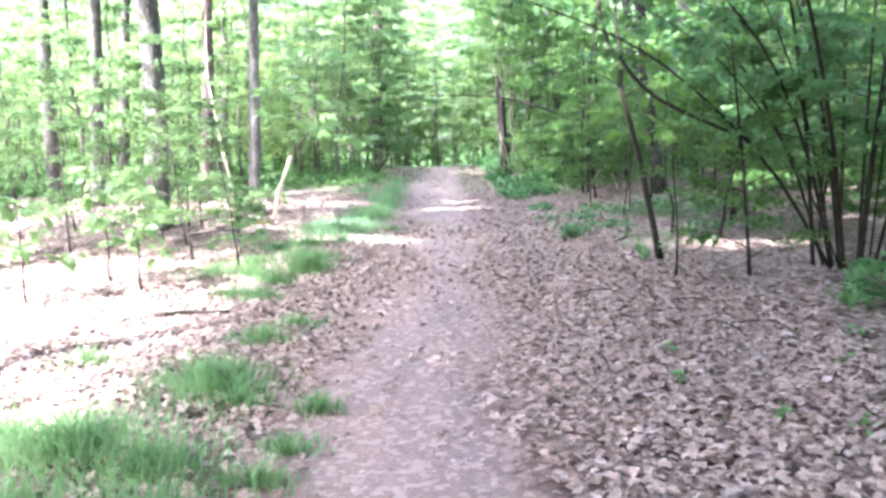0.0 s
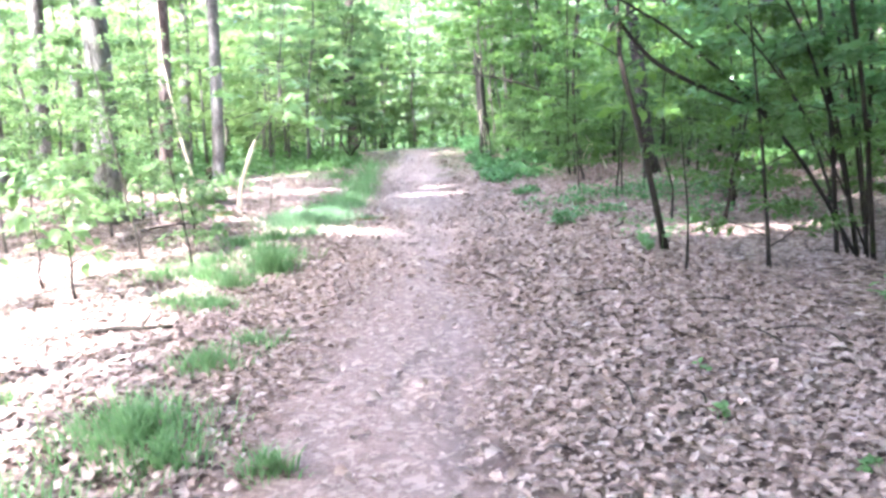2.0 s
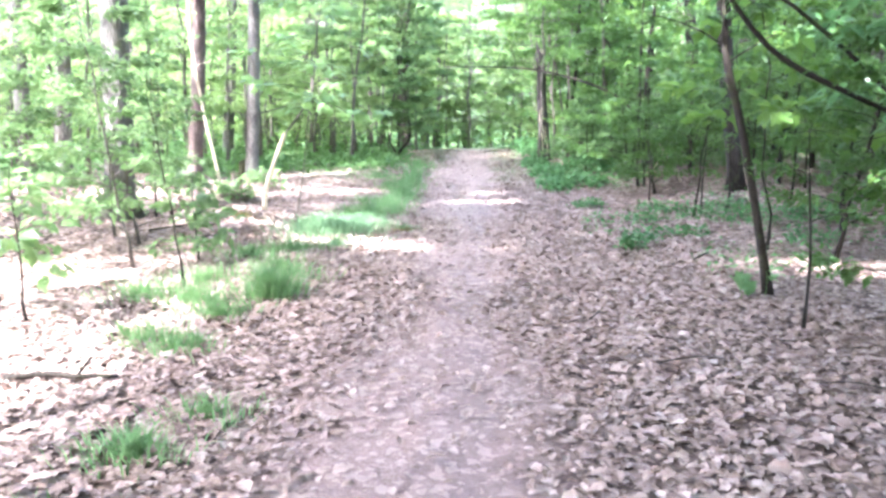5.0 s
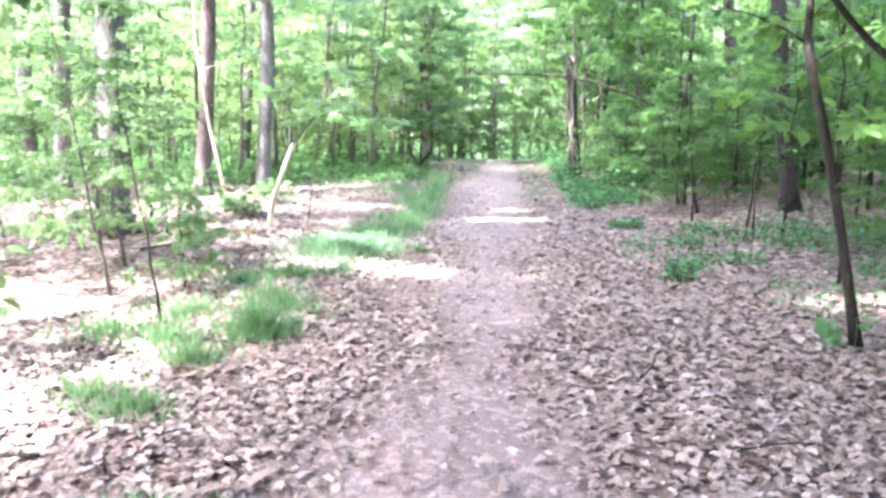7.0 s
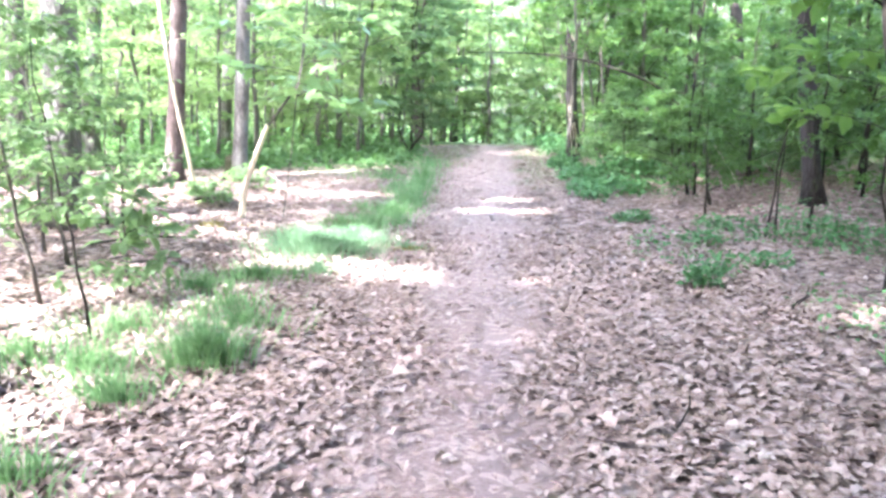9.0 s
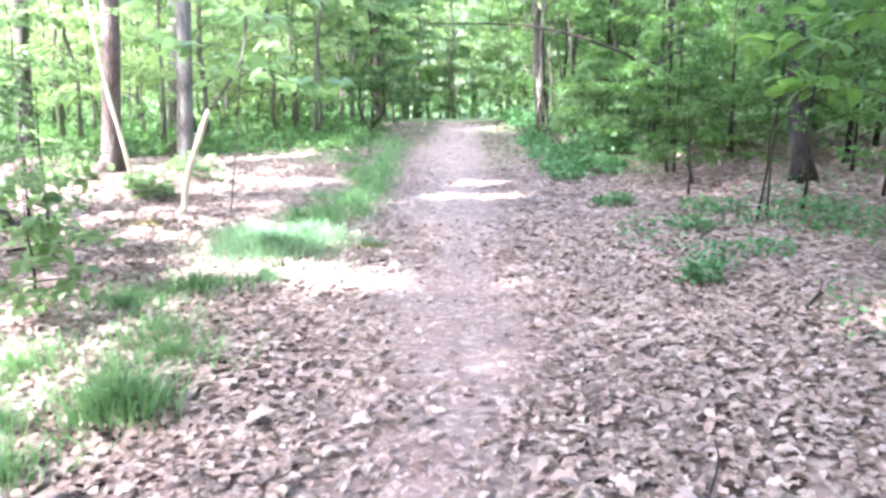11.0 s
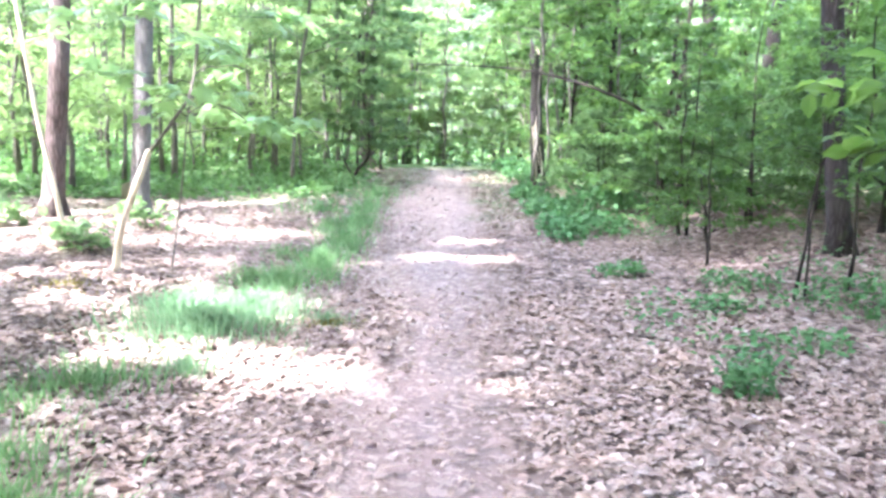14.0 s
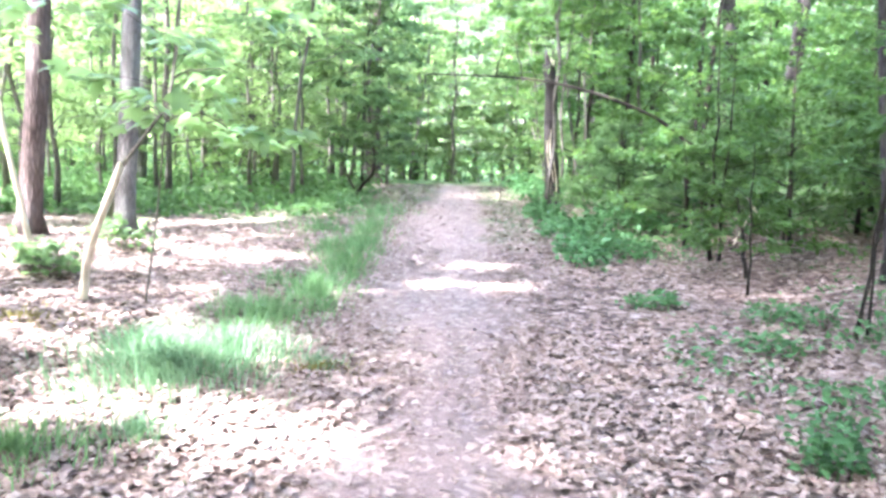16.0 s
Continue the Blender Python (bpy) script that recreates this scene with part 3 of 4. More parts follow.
def crowns():
    """Leaf roof, mostly out of view, added to shade the ground and thin where the sun comes through; each tree carries
    the leaves nearest to it.
    """
    rng = np.random.default_rng(8)
    n = 136000
    gx, gy = rng.uniform(-17, 15, n), rng.uniform(-9, 34, n)
    gx[:26000], gy[:26000] = rng.uniform(-2, 6, 26000), rng.uniform(-2, 17, 26000)
    gx[26000:56000], gy[26000:56000] = rng.uniform(0.8, 10, 30000), rng.uniform(-2, 11, 30000)
    gx[56000:65000], gy[56000:65000] = rng.uniform(-2.0, 2.0, 9000), rng.uniform(14, 23, 9000)
    keep = rng.uniform(0, 1, len(gx)) > sunlit(gx, gy)
    gx, gy = gx[keep], gy[keep]
    wide = rng.uniform(0.26, 0.40, len(gx))
    # finer leaves above the open side, where the sun comes through softly
    fine = np.flatnonzero((gx < -0.6) & (gx > -9) & (gy > 0) & (gy < 10.5))
    wide[fine] *= 0.5
    extra = np.tile(fine, 3)
    gx, gy = np.append(gx, gx[extra] + rng.normal(0, 0.2, len(extra))), np.append(gy, gy[extra] + rng.normal(0, 0.2, len(extra)))
    wide = np.append(wide, wide[extra])
    h = rng.uniform(7.5, 13.5, len(gx))
    low = (gx > 1.2) & (gx < 9) & (gy > 0) & (gy < 10.5) & (rng.uniform(0, 1, len(gx)) < np.where(gy < 8.5, 0.25, 0.15))
    h[low] = rng.uniform(4.6, 7.0, low.sum())
    at = np.stack([gx + SUN.x / SUN.z * h, gy + SUN.y / SUN.z * h, h], 1)
    k = 6000
    deep = np.stack([rng.uniform(-60, 55, k), rng.uniform(27, 98, k), rng.uniform(9, 16, k)], 1)
    # further leaves behind and at the right, added to hold back sky light
    back = np.stack([rng.uniform(-32, 34, 17000), rng.uniform(-38, -9, 17000), rng.uniform(7, 15, 17000)], 1)
    flank = np.stack([rng.uniform(12, 34, 15000), rng.uniform(-10, 30, 15000), rng.uniform(6, 15, 15000)], 1)
    at = np.concatenate([at, deep, back, flank])
    wide = np.concatenate([wide, rng.uniform(0.5, 0.85, k + 32000)])
    base = np.array([(r[0], r[1]) for r in TALL])
    base[4] = 1e6  # the broken trunk bears no leaves
    home = np.argmin(((at[:, None, :2] - base[None]) ** 2).sum(-1), 1)
    for i, tree in enumerate(trees):
        p = at[home == i]
        if len(p) < 10:
            continue
        m = len(p)
        geo = scatter(LEAF_SIMPLE, p - np.array(tree.location), rng.uniform(0, 6.28, m), rng.normal(0, 0.4, m), rng.normal(0, 0.4, m), wide[home == i])
        tagged(part("crown", geo, LEAF_ROOF, tree), kind="stuff")


crowns()

# ---------------------------------------------------------------- undergrowth: young trees
R = np.random.default_rng(40)
GROUP = "young trees of the undergrowth"
# the left beeches take the lightened far leaf to brighten that side
KINDS_LEFT = [sapling("sapling", "thin young beech with airy pale green leaves", (-12 - i, 40), 4.2 + 0.6 * i, 0.03 + 0.005 * i, np.random.default_rng(50 + i), mat=BARK_YOUNG,
                      leaf=LEAF_FAR, count=20, first=0.14, length=1.6, per=24, size=0.115, rise=0.25, group=GROUP, single=False) for i in range(4)]
KINDS_RIGHT = [sapling("sapling", "slim young hornbeam with dense fresh green leaves", (12 + i, 40), 4.4 + 0.6 * i, 0.03 + 0.006 * i, np.random.default_rng(60 + i),
                       leaf=LEAF_DEEP, count=22, first=0.10, length=1.6, per=25, size=0.115, rise=0.25, group=GROUP, single=False) for i in range(4)]


KINDS_FAR = [sapling("sapling", "slender far tree with leaves lightened for haze", (-16 - i, 44), 4.6 + 0.7 * i, 0.028 + 0.005 * i, np.random.default_rng(66 + i), mat=BARK_YOUNG,
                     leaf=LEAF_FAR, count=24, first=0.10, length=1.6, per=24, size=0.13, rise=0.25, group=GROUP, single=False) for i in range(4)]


def put(kind, x, y, turn, scale):
    return copy_thing(kind, pose(x, y, gz(x, y) - 0.02, 0, 0, turn) @ Matrix.Scale(scale, 4))


def thicket():
    rng = np.random.default_rng(77)
    taken = []
    for side, kinds, count in ((-1, KINDS_LEFT, 112), (1, KINDS_RIGHT, 112)):
        made = 0
        for _ in range(6000):
            if made >= count:
                break
            y = rng.uniform(13.5, 40)
            reach = 6 + 0.55 * y
            x = side * rng.uniform(0, reach) - 0.3
            off = abs(x + 0.32)
            if off < (2.9 if y > 19 else 4.2) + (0.0 if y < 31 else -2.9):
                continue
            if side < 0 and y < 20.5 and x > -6.6 + 0.2 * (20 - y):
                continue
            if side > 0 and y < 17 and x < 4.9:
                continue
            if any((x - a) ** 2 + (y - b) ** 2 < 1.0 for a, b in taken) or any((x - r[0]) ** 2 + (y - r[1]) ** 2 < 0.7 for r in TALL):
                continue
            if any(y < r[1] and r[1] - y < 8 and abs(x - r[0] * y / r[1]) < 0.75 for r in TALL[:9]) or any(y < r[1] and abs(x - r[0] * (y - 6.8) / (r[1] - 6.8)) < 0.8 for r in TALL[7:9]):
                continue
            along = max(0.0, min(5.0, ((x + 5.55) * -0.625 + (y - 16.4) * -0.475) / 0.616))
            if (x + 5.55 + 0.625 * along) ** 2 + (y - 16.4 + 0.475 * along) ** 2 < 3.0:
                continue
            taken.append((x, y))
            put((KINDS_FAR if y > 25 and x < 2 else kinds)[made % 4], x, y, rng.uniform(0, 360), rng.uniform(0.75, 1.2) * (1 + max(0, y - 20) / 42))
            made += 1


thicket()

# slim trees whose high leaves hide the upper trunks behind them
for i, (x, y, h, first) in enumerate([(2.0, 23.6, 7.6, 0.30), (2.3, 22.6, 6.8, 0.36), (-2.55, 26.4, 7.6, 0.30), (-3.1, 25.2, 7.2, 0.34), (-2.2, 27.2, 8.0, 0.36)]):
    # leaf colour goes by side: darker at right in place of shade
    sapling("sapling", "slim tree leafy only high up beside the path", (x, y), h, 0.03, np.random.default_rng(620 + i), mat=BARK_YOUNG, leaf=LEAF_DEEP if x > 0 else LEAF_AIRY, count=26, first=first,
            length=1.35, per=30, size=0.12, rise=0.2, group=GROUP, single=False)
for i, (x, y, h, ln) in enumerate([(3.55, 13.2, 2.7, 1.0), (4.55, 13.5, 3.1, 1.1), (3.0, 16.2, 2.9, 1.1), (3.9, 16.6, 3.4, 1.2), (5.2, 14.6, 3.2, 1.1)]):
    sapling("sapling", "low young hornbeam with flat layered leaf sprays", (x, y), h, 0.016, np.random.default_rng(640 + i), leaf=LEAF_DEEP, count=13, first=0.34,
            length=ln, per=17, size=0.1, rise=0.08, group="spreading saplings on the shaded side")
for i, (x, y, h) in enumerate([(5.0, 10.0, 2.6), (5.9, 9.3, 2.4), (6.7, 10.4, 3.0)]):
    sapling("sapling", "bushy young hornbeam standing behind the hazel stems", (x, y), h, 0.018, np.random.default_rng(660 + i), leaf=LEAF_DEEP, count=18, first=0.08,
            length=1.1, per=24, size=0.1, rise=0.2, group="spreading saplings on the shaded side")


def far_wood():
    """The wood beyond the young trees that stand singly: stems and leaves that nobody could count."""
    rng = np.random.default_rng(78)
    stems, at, size = [], [], []
    for i in range(430):
        y = rng.uniform(36, 72) if i < 230 else rng.uniform(27, 40)
        x = rng.uniform(-1, 1) * (10 + 0.55 * y) - 0.3
        if i >= 330:
            side = i % 2
            x, y = (rng.uniform(10, 26), rng.uniform(-8, 24)) if side else (rng.uniform(-22, 22), rng.uniform(-28, -9))
        if abs(x + 0.3) < 2.4 and y < 33:
            continue
        h = rng.uniform(5, 10) if i < 230 or i >= 330 else rng.uniform(1.0, 2.2)
        z = gz(x, y)
        stems.append(tube(bend((x, y, z - 0.05), (x + rng.normal(0, 0.4), y, z + h), 0, 5, rng, 0.06), [0.03 + 0.008 * h, 0.015], 5))
        n = 230 if h > 4 else 170
        f = rng.uniform(0.06, 1.08, n)
        spread = (0.35 + 1.5 * np.sqrt(np.clip(1 - f, 0, 1))) * (0.5 + h / 12)
        tier = np.round(f * 9) / 9
        at.append(np.stack([x + rng.normal(0, 0.75, n) * spread, y + rng.normal(0, 0.75, n) * spread, z + h * (0.35 * f + 0.65 * tier) + rng.normal(0, 0.08, n)], 1))
        size.append(rng.uniform(0.14, 0.30, n))
    at, size = np.concatenate(at), np.concatenate(size)
    m = len(at)
    v, f = scatter(LEAF_SIMPLE, at, rng.uniform(0, 6.283, m), rng.normal(-0.1, 0.4, m), rng.normal(0, 0.4, m), size)
    ob = thing("far_thicket", "dense far thicket of thin trees, leaves lightened for haze", "woodland", (0, 0, 0), kind="stuff")
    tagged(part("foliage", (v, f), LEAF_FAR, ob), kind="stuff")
    tagged(part("stem_mass", join(stems), BARK_YOUNG, ob, "", True), kind="stuff")


far_wood()

# unseen young trees at the sides of and behind the start, added to block light
for i, (x, y, s) in enumerate([(5.6, 4.2, 0.9), (6.4, 6.6, 1.0), (7.4, 3.0, 1.1), (5.2, 0.4, 0.9), (3.6, -2.6, 0.9), (6.6, -2.2, 1.1), (1.6, -5.6, 1.0), (-1.4, -6.4, 1.1), (-4.6, -3.4, 1.0), (8.6, 5.4, 1.1), (4.4, -6.0, 1.1),
                               (8.2, 8.6, 1.0), (-7.8, -1.0, 1.0), (7.6, 0.4, 1.1), (4.6, 3.4, 0.75), (6.0, 5.6, 0.95), (4.4, 1.8, 0.8)]):
    put(KINDS_RIGHT[i % 4], x, y, i * 77, s)

# the four patterns of each kind stand in the wood as well
for i, (ob, x, y) in enumerate(zip(KINDS_LEFT + KINDS_RIGHT + KINDS_FAR, (-3.4, -4.6, -6.2, -9.0, 3.3, 6.4, 3.4, 9.0, -4.0, 5.0, -7.6, 2.9), (22.3, 22.8, 21.9, 21.5, 18.6, 17.2, 24.0, 15.5, 30.5, 31.5, 32.0, 36.5))):
    ob.location = (x, y, gz(x, y) - 0.02)


def stem_line(points, at):
    p = spline(points, 14)
    return p - np.array([at[0], at[1], gz(*at) - 0.02])


# leaning sapling beside the path, with a long branch that droops away from it
at = (2.45, 8.6)
leaner = sapling("sapling", "dark leaning sapling stem with a drooping side branch", at, 4, 0.036, np.random.default_rng(301), leaf=LEAF_DEEP, count=9, first=0.45,
                 length=0.9, per=12, size=0.085, stem=stem_line([(2.45, 8.6, -0.02), (2.31, 8.6, 0.63), (2.15, 8.6, 1.32), (1.97, 8.6, 1.97), (1.93, 8.55, 2.4), (1.8, 8.5, 3.4), (1.6, 8.4, 4.6)], at))
side = stem_line([(1.70, 8.05, 2.45), (2.12, 8.0, 1.93), (2.72, 7.95, 1.60), (3.18, 7.9, 1.40)], at)
part("side_branch", tube(side, [0.016, 0.022, 0.012], 6), BARK_STEM, leaner, "", True)
part("side_link", tube(stem_line([(1.86, 8.5, 3.0), (1.62, 8.2, 2.9), (1.70, 8.05, 2.45)], at), [0.02, 0.016], 6), BARK_STEM, leaner, "", True)

at = (3.1, 7.62)
sapling("sapling", "upright dark sapling with a low skirt of leaves", at, 2.4, 0.018, np.random.default_rng(302), leaf=LEAF_DEEP, count=20, first=0.06, length=0.75, per=22,
        size=0.085, stem=stem_line([(3.1, 7.62, 0), (3.0, 7.6, 1.0), (2.92, 7.6, 1.65), (2.8, 7.6, 2.6)], at))
at = (2.36, 7.71)
sapling("sapling", "thin bare sapling rising from leaf litter", at, 1.3, 0.011, np.random.default_rng(303), leaf=LEAF_DEEP, count=4, first=0.5, length=0.4, per=9,
        size=0.07, stem=stem_line([(2.36, 7.71, 0), (2.36, 7.7, 0.5), (2.32, 7.7, 0.95), (2.28, 7.7, 1.4)], at))


def hazel(x, y, rng, reach):
    """A hazel stool: many long stems from one foot, arching outwards."""
    ob = thing("hazel_bush", "many-stemmed hazel bush with broad dark green leaves", "bush", (x, y, gz(x, y) - 0.02))
    for i, (az, out, h, foot) in enumerate(reach):
        d = np.array([math.cos(az), math.sin(az), 0])
        foot = d * foot + np.array([rng.normal(0, 0.07), rng.normal(0, 0.07), 0])
        stem = spline([foot, foot + d * out * 0.22 + [0, 0, h * 0.4], foot + d * out * 0.58 + [0, 0, h * 0.78], foot + d * out + [0, 0, h]], 12)
        r = rng.uniform(0.012, 0.025)
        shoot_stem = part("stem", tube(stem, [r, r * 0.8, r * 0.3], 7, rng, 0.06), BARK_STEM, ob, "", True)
        g, t = limbs(stem, rng, 9, 0.34, 0.6, 0.15, 3, 0.007, 0.1)
        tagged(part("twig_mass", join(g), BARK_STEM, shoot_stem, "", True), kind="stuff")
        tagged(part("leaf_spray", sprays(t, 7, 0.125, rng, LEAF_OVAL, 0.4, -0.25, 0.08), LEAF_HAZEL, shoot_stem), kind="stuff")
    return ob


hz = np.random.default_rng(310)
hazel(4.30, 7.85, hz, [(math.pi * 0.98, 3.4, 3.0, 0.25), (math.pi * 1.05, 2.6, 2.9, 0.3), (math.pi * 0.9, 1.9, 3.2, 0.2), (math.pi, 1.3, 3.4, 0.15), (math.pi * 1.2, 2.3, 2.8, 0.2),
                       (2.2, 1.0, 3.6, 0.15), (1.3, 0.6, 3.8, 0.12), (0.6, 0.8, 3.6, 0.2), (0.0, 1.3, 3.3, 0.25), (-0.6, 1.1, 3.4, 0.3), (math.pi * 1.35, 1.1, 3.4, 0.3),
                       (math.pi * 1.5, 0.7, 3.6, 0.35), (math.pi * 0.95, 0.8, 3.7, 0.05), (2.8, 0.6, 3.7, 0.3), (3.9, 2.4, 3.6, 0.3), (4.35, 2.2, 3.4, 0.3)])

# branch that arches over the path far ahead
at = (3.6, 18.6)
arch = sapling("sapling", "young tree bending one long thin branch over the path", at, 4.5, 0.05, np.random.default_rng(320), leaf=LEAF_DEEP, count=14, first=0.35, length=1.2, per=13,
               size=0.09, stem=stem_line([(3.6, 18.6, 0.3), (3.45, 18.6, 1.3), (3.5, 18.6, 3.0), (3.7, 18.6, 5.0)], at))
arc = stem_line([(3.47, 18.6, 1.15), (3.28, 18.5, 1.51), (2.8, 18.5, 1.91), (2.22, 18.5, 2.16), (1.65, 18.5, 2.33), (1.03, 18.5, 2.45), (0.35, 18.5, 2.50), (-0.7, 18.5, 2.51)], at)
part("arching_branch", tube(arc, [0.034, 0.026, 0.011], 7), BARK_STEM, arch, "", True)
for a, b in (((0.33, 18.5, 2.5), (0.41, 18.45, 3.1)), ((0.73, 18.5, 2.44), (0.44, 18.55, 3.3))):
    part("twig", tube(bend(np.array(a) - np.array([at[0], at[1], gz(*at) - 0.02]), np.array(b) - np.array([at[0], at[1], gz(*at) - 0.02]), 0.03, 6, np.random.default_rng(323), 0.03), [0.011, 0.006], 5), BARK_STEM, arch, "", True)
gg, tt = limbs(arc, np.random.default_rng(321), 7, 0.3, 0.9, 0.9, 2, 0.009, 0.2)
for i, g in enumerate(gg):
    bough = part("branch", g, BARK_STEM, arch, "", True)
    tagged(part("leaf_spray", sprays(tt[i * 3:i * 3 + 3], 5, 0.08, np.random.default_rng(322 + i)), LEAF_DEEP, bough), kind="stuff")

# pale leaning stem and the broken one beside it
at = (-4.2, 14.3)
birch = sapling("dead_sapling", "barkless pale leaning stem with a few leaves at its foot", at, 3, 0.029, np.random.default_rng(330), mat=PALE_WOOD, leaf=LEAF_MAPLE, count=3, first=0.55,
                length=0.6, per=5, size=0.1, stem=stem_line([(-4.2, 14.3, 0.3), (-4.30, 14.3, 0.89), (-4.40, 14.3, 1.4), (-4.52, 14.3, 2.3), (-4.58, 14.3, 3.0), (-4.5, 14.3, 4.4)], at))
at = (-3.23, 13.4)
ob = thing("broken_stem", "pale broken leaning stem in the leaf litter", "dead wood", (at[0], at[1], gz(*at) - 0.02))
part("stem", tube(stem_line([(-3.24, 13.4, 0.1), (-3.19, 13.4, 0.45), (-3.09, 13.4, 0.74), (-2.87, 13.4, 1.26)], at), [0.04, 0.034, 0.027], 10, np.random.default_rng(4), 0.1), PALE_WOOD, ob, "", True)
tw = np.random.default_rng(331)
part("twig", tube(stem_line([(-2.87, 13.4, 1.24), (-2.65, 13.4, 1.52), (-2.45, 13.4, 1.85), (-2.36, 13.4, 2.6), (-2.2, 13.4, 3.4)], at), [0.02, 0.014, 0.007], 6), BARK_YOUNG, ob, "", True)

# maple shoot whose broad leaves catch the sun
at = (-2.45, 13.5)
shoot = thing("maple_sapling", "young maple with broad sunlit yellow-green leaves", "tree", (at[0], at[1], gz(*at) - 0.02))
st = stem_line([(-2.75, 13.5, 0.05), (-2.6, 13.45, 0.9), (-2.5, 13.4, 1.6), (-2.35, 13.35, 2.3), (-2.3, 13.3, 3.2)], at)
part("trunk", tube(st, [0.009, 0.008, 0.005], 6), BARK_YOUNG, shoot, "", True)
rg = np.random.default_rng(340)
g, t = limbs(st, rg, 13, 0.40, 0.95, 0.05, 2, 0.007, 0.2)
for i, q in enumerate(g):
    bough = part("branch", q, BARK_STEM, shoot, "", True)
    tagged(part("leaf_spray", sprays(t[i * 3:i * 3 + 3], 5, 0.21, rg, LEAF_LOBED, 0.35, -0.2, 0.12), LEAF_MAPLE, bough, "broad sunlit maple leaves"), kind="stuff")

# one low bough of it with hanging broad leaves
foot = np.array([at[0], at[1], gz(*at) - 0.02])
low_bough = part("branch", tube(bend(np.array([-2.5, 13.4, 1.6]) - foot, np.array([-1.72, 13.33, 1.52]) - foot, 0.08, 8, rg, 0.02), [0.008, 0.004], 5), BARK_STEM, shoot, "", True)
high_bough = part("branch", tube(bend(np.array([-2.42, 13.38, 1.95]) - foot, np.array([-1.95, 13.3, 2.0]) - foot, 0.05, 7, rg, 0.02), [0.007, 0.004], 5), BARK_STEM, shoot, "", True)
for i in range(17):
    low_one = i < 11
    s = rg.uniform(0.05, 1.05)
    x = -2.45 + 0.72 * s if low_one else -2.4 + 0.48 * s
    p = np.array([[x, 13.34 + rg.normal(0, 0.04), (1.66 - 0.1 * s if low_one else 1.98) + rg.normal(0, 0.035)]]) - foot
    part("leaf", scatter(LEAF_LOBED, p, np.array([rg.normal(-1.2, 0.6)]), np.array([rg.normal(-0.4, 0.3)]), np.array([rg.normal(0, 0.35)]), np.array([rg.uniform(0.17, 0.27)])), LEAF_MAPLE, low_bough if low_one else high_bough)

# forked shrub by the far left edge of the path
at = (-2.28, 22.0)
fork = sapling("shrub", "small forked shrub with dark crooked stems", at, 2.2, 0.035, np.random.default_rng(350), leaf=LEAF_AIRY, count=22, first=0.48, length=1.0, per=32, size=0.1, category="bush",
               stem=stem_line([(-2.3, 22, 0.25), (-2.13, 22, 0.62), (-1.89, 22, 0.95), (-1.95, 22, 1.7), (-2.1, 22, 2.6)], at))
part("side_branch", tube(stem_line([(-2.2, 22, 0.45), (-2.45, 22, 0.95), (-2.4, 22, 1.6)], at), [0.026, 0.012], 6), BARK_STEM, fork, "", True)

# bushy saplings in front of the thick oak, and thin poles in the litter
for i, (x, y, h, c, ln, per) in enumerate([(-3.45, 9.6, 2.6, 13, 0.8, 15), (-4.5, 11.3, 3.2, 15, 1.0, 17), (-3.95, 10.8, 2.2, 11, 0.75, 15), (-5.6, 10.6, 3.0, 14, 1.0, 17), (-6.3, 12.2, 3.4, 15, 1.1, 17),
                                          (-6.6, 9.6, 2.6, 13, 0.9, 16), (-7.4, 11.4, 3.4, 15, 1.1, 17)]):
    sapling("sapling", "bushy young beech with layered pale green leaves", (x, y), h, 0.014, np.random.default_rng(360 + i), mat=BARK_YOUNG, leaf=LEAF_AIRY, count=c + 5, first=0.08, length=ln * 1.15, per=per + 8, size=0.085,
            rise=0.2, group="bushy saplings before the oak", lean=(R.normal(0, 0.2), R.normal(0, 0.2)))
for i, (x, y, h, r) in enumerate([(-2.62, 8.85, 1.9, 0.010), (-4.3, 12.5, 1.6, 0.012), (-4.55, 12.6, 2.6, 0.014), (3.08, 13.2, 2.2, 0.014), (3.2, 13.25, 1.8, 0.011), (2.75, 14.6, 1.5, 0.012),
                                  (2.9, 16.2, 2.6, 0.02), (4.7, 12.2, 2.4, 0.016), (5.6, 13.4, 3.0, 0.02)]):
    # same saplings on both sides, the right ones coloured darker as if shaded
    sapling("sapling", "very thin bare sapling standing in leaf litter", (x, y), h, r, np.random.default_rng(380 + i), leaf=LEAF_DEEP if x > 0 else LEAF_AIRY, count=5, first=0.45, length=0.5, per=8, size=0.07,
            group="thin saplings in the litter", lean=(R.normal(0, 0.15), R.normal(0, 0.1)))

for i, (x, y, h) in enumerate([(-3.3, 7.6, 1.15), (-3.9, 8.2, 1.3), (-4.3, 7.2, 1.1), (-2.9, 9.9, 0.9)]):
    sapling("shoot", "knee-high maple shoot with broad layered pale leaves", (x, y), h, 0.009, np.random.default_rng(440 + i), leaf=LEAF_AIRY, count=8, first=0.3, length=0.42, per=4, size=0.15, rise=0.15,
            shape=LEAF_OVAL, twigs_each=2, group="broad-leaved shoots", category="plant")

# leafy young trees that close the lane beyond the rise
rng = np.random.default_rng(79)
for i, (x, y) in enumerate([(-1.9, 33.5), (1.5, 32.5), (-0.6, 39.0), (2.4, 30.2), (0.9, 37.2), (2.1, 36.5), (-2.6, 36.0), (3.3, 28.0), (-3.2, 30.6)]):
    put(KINDS_FAR[i % 4], x, y, rng.uniform(0, 360), rng.uniform(0.95, 1.35))
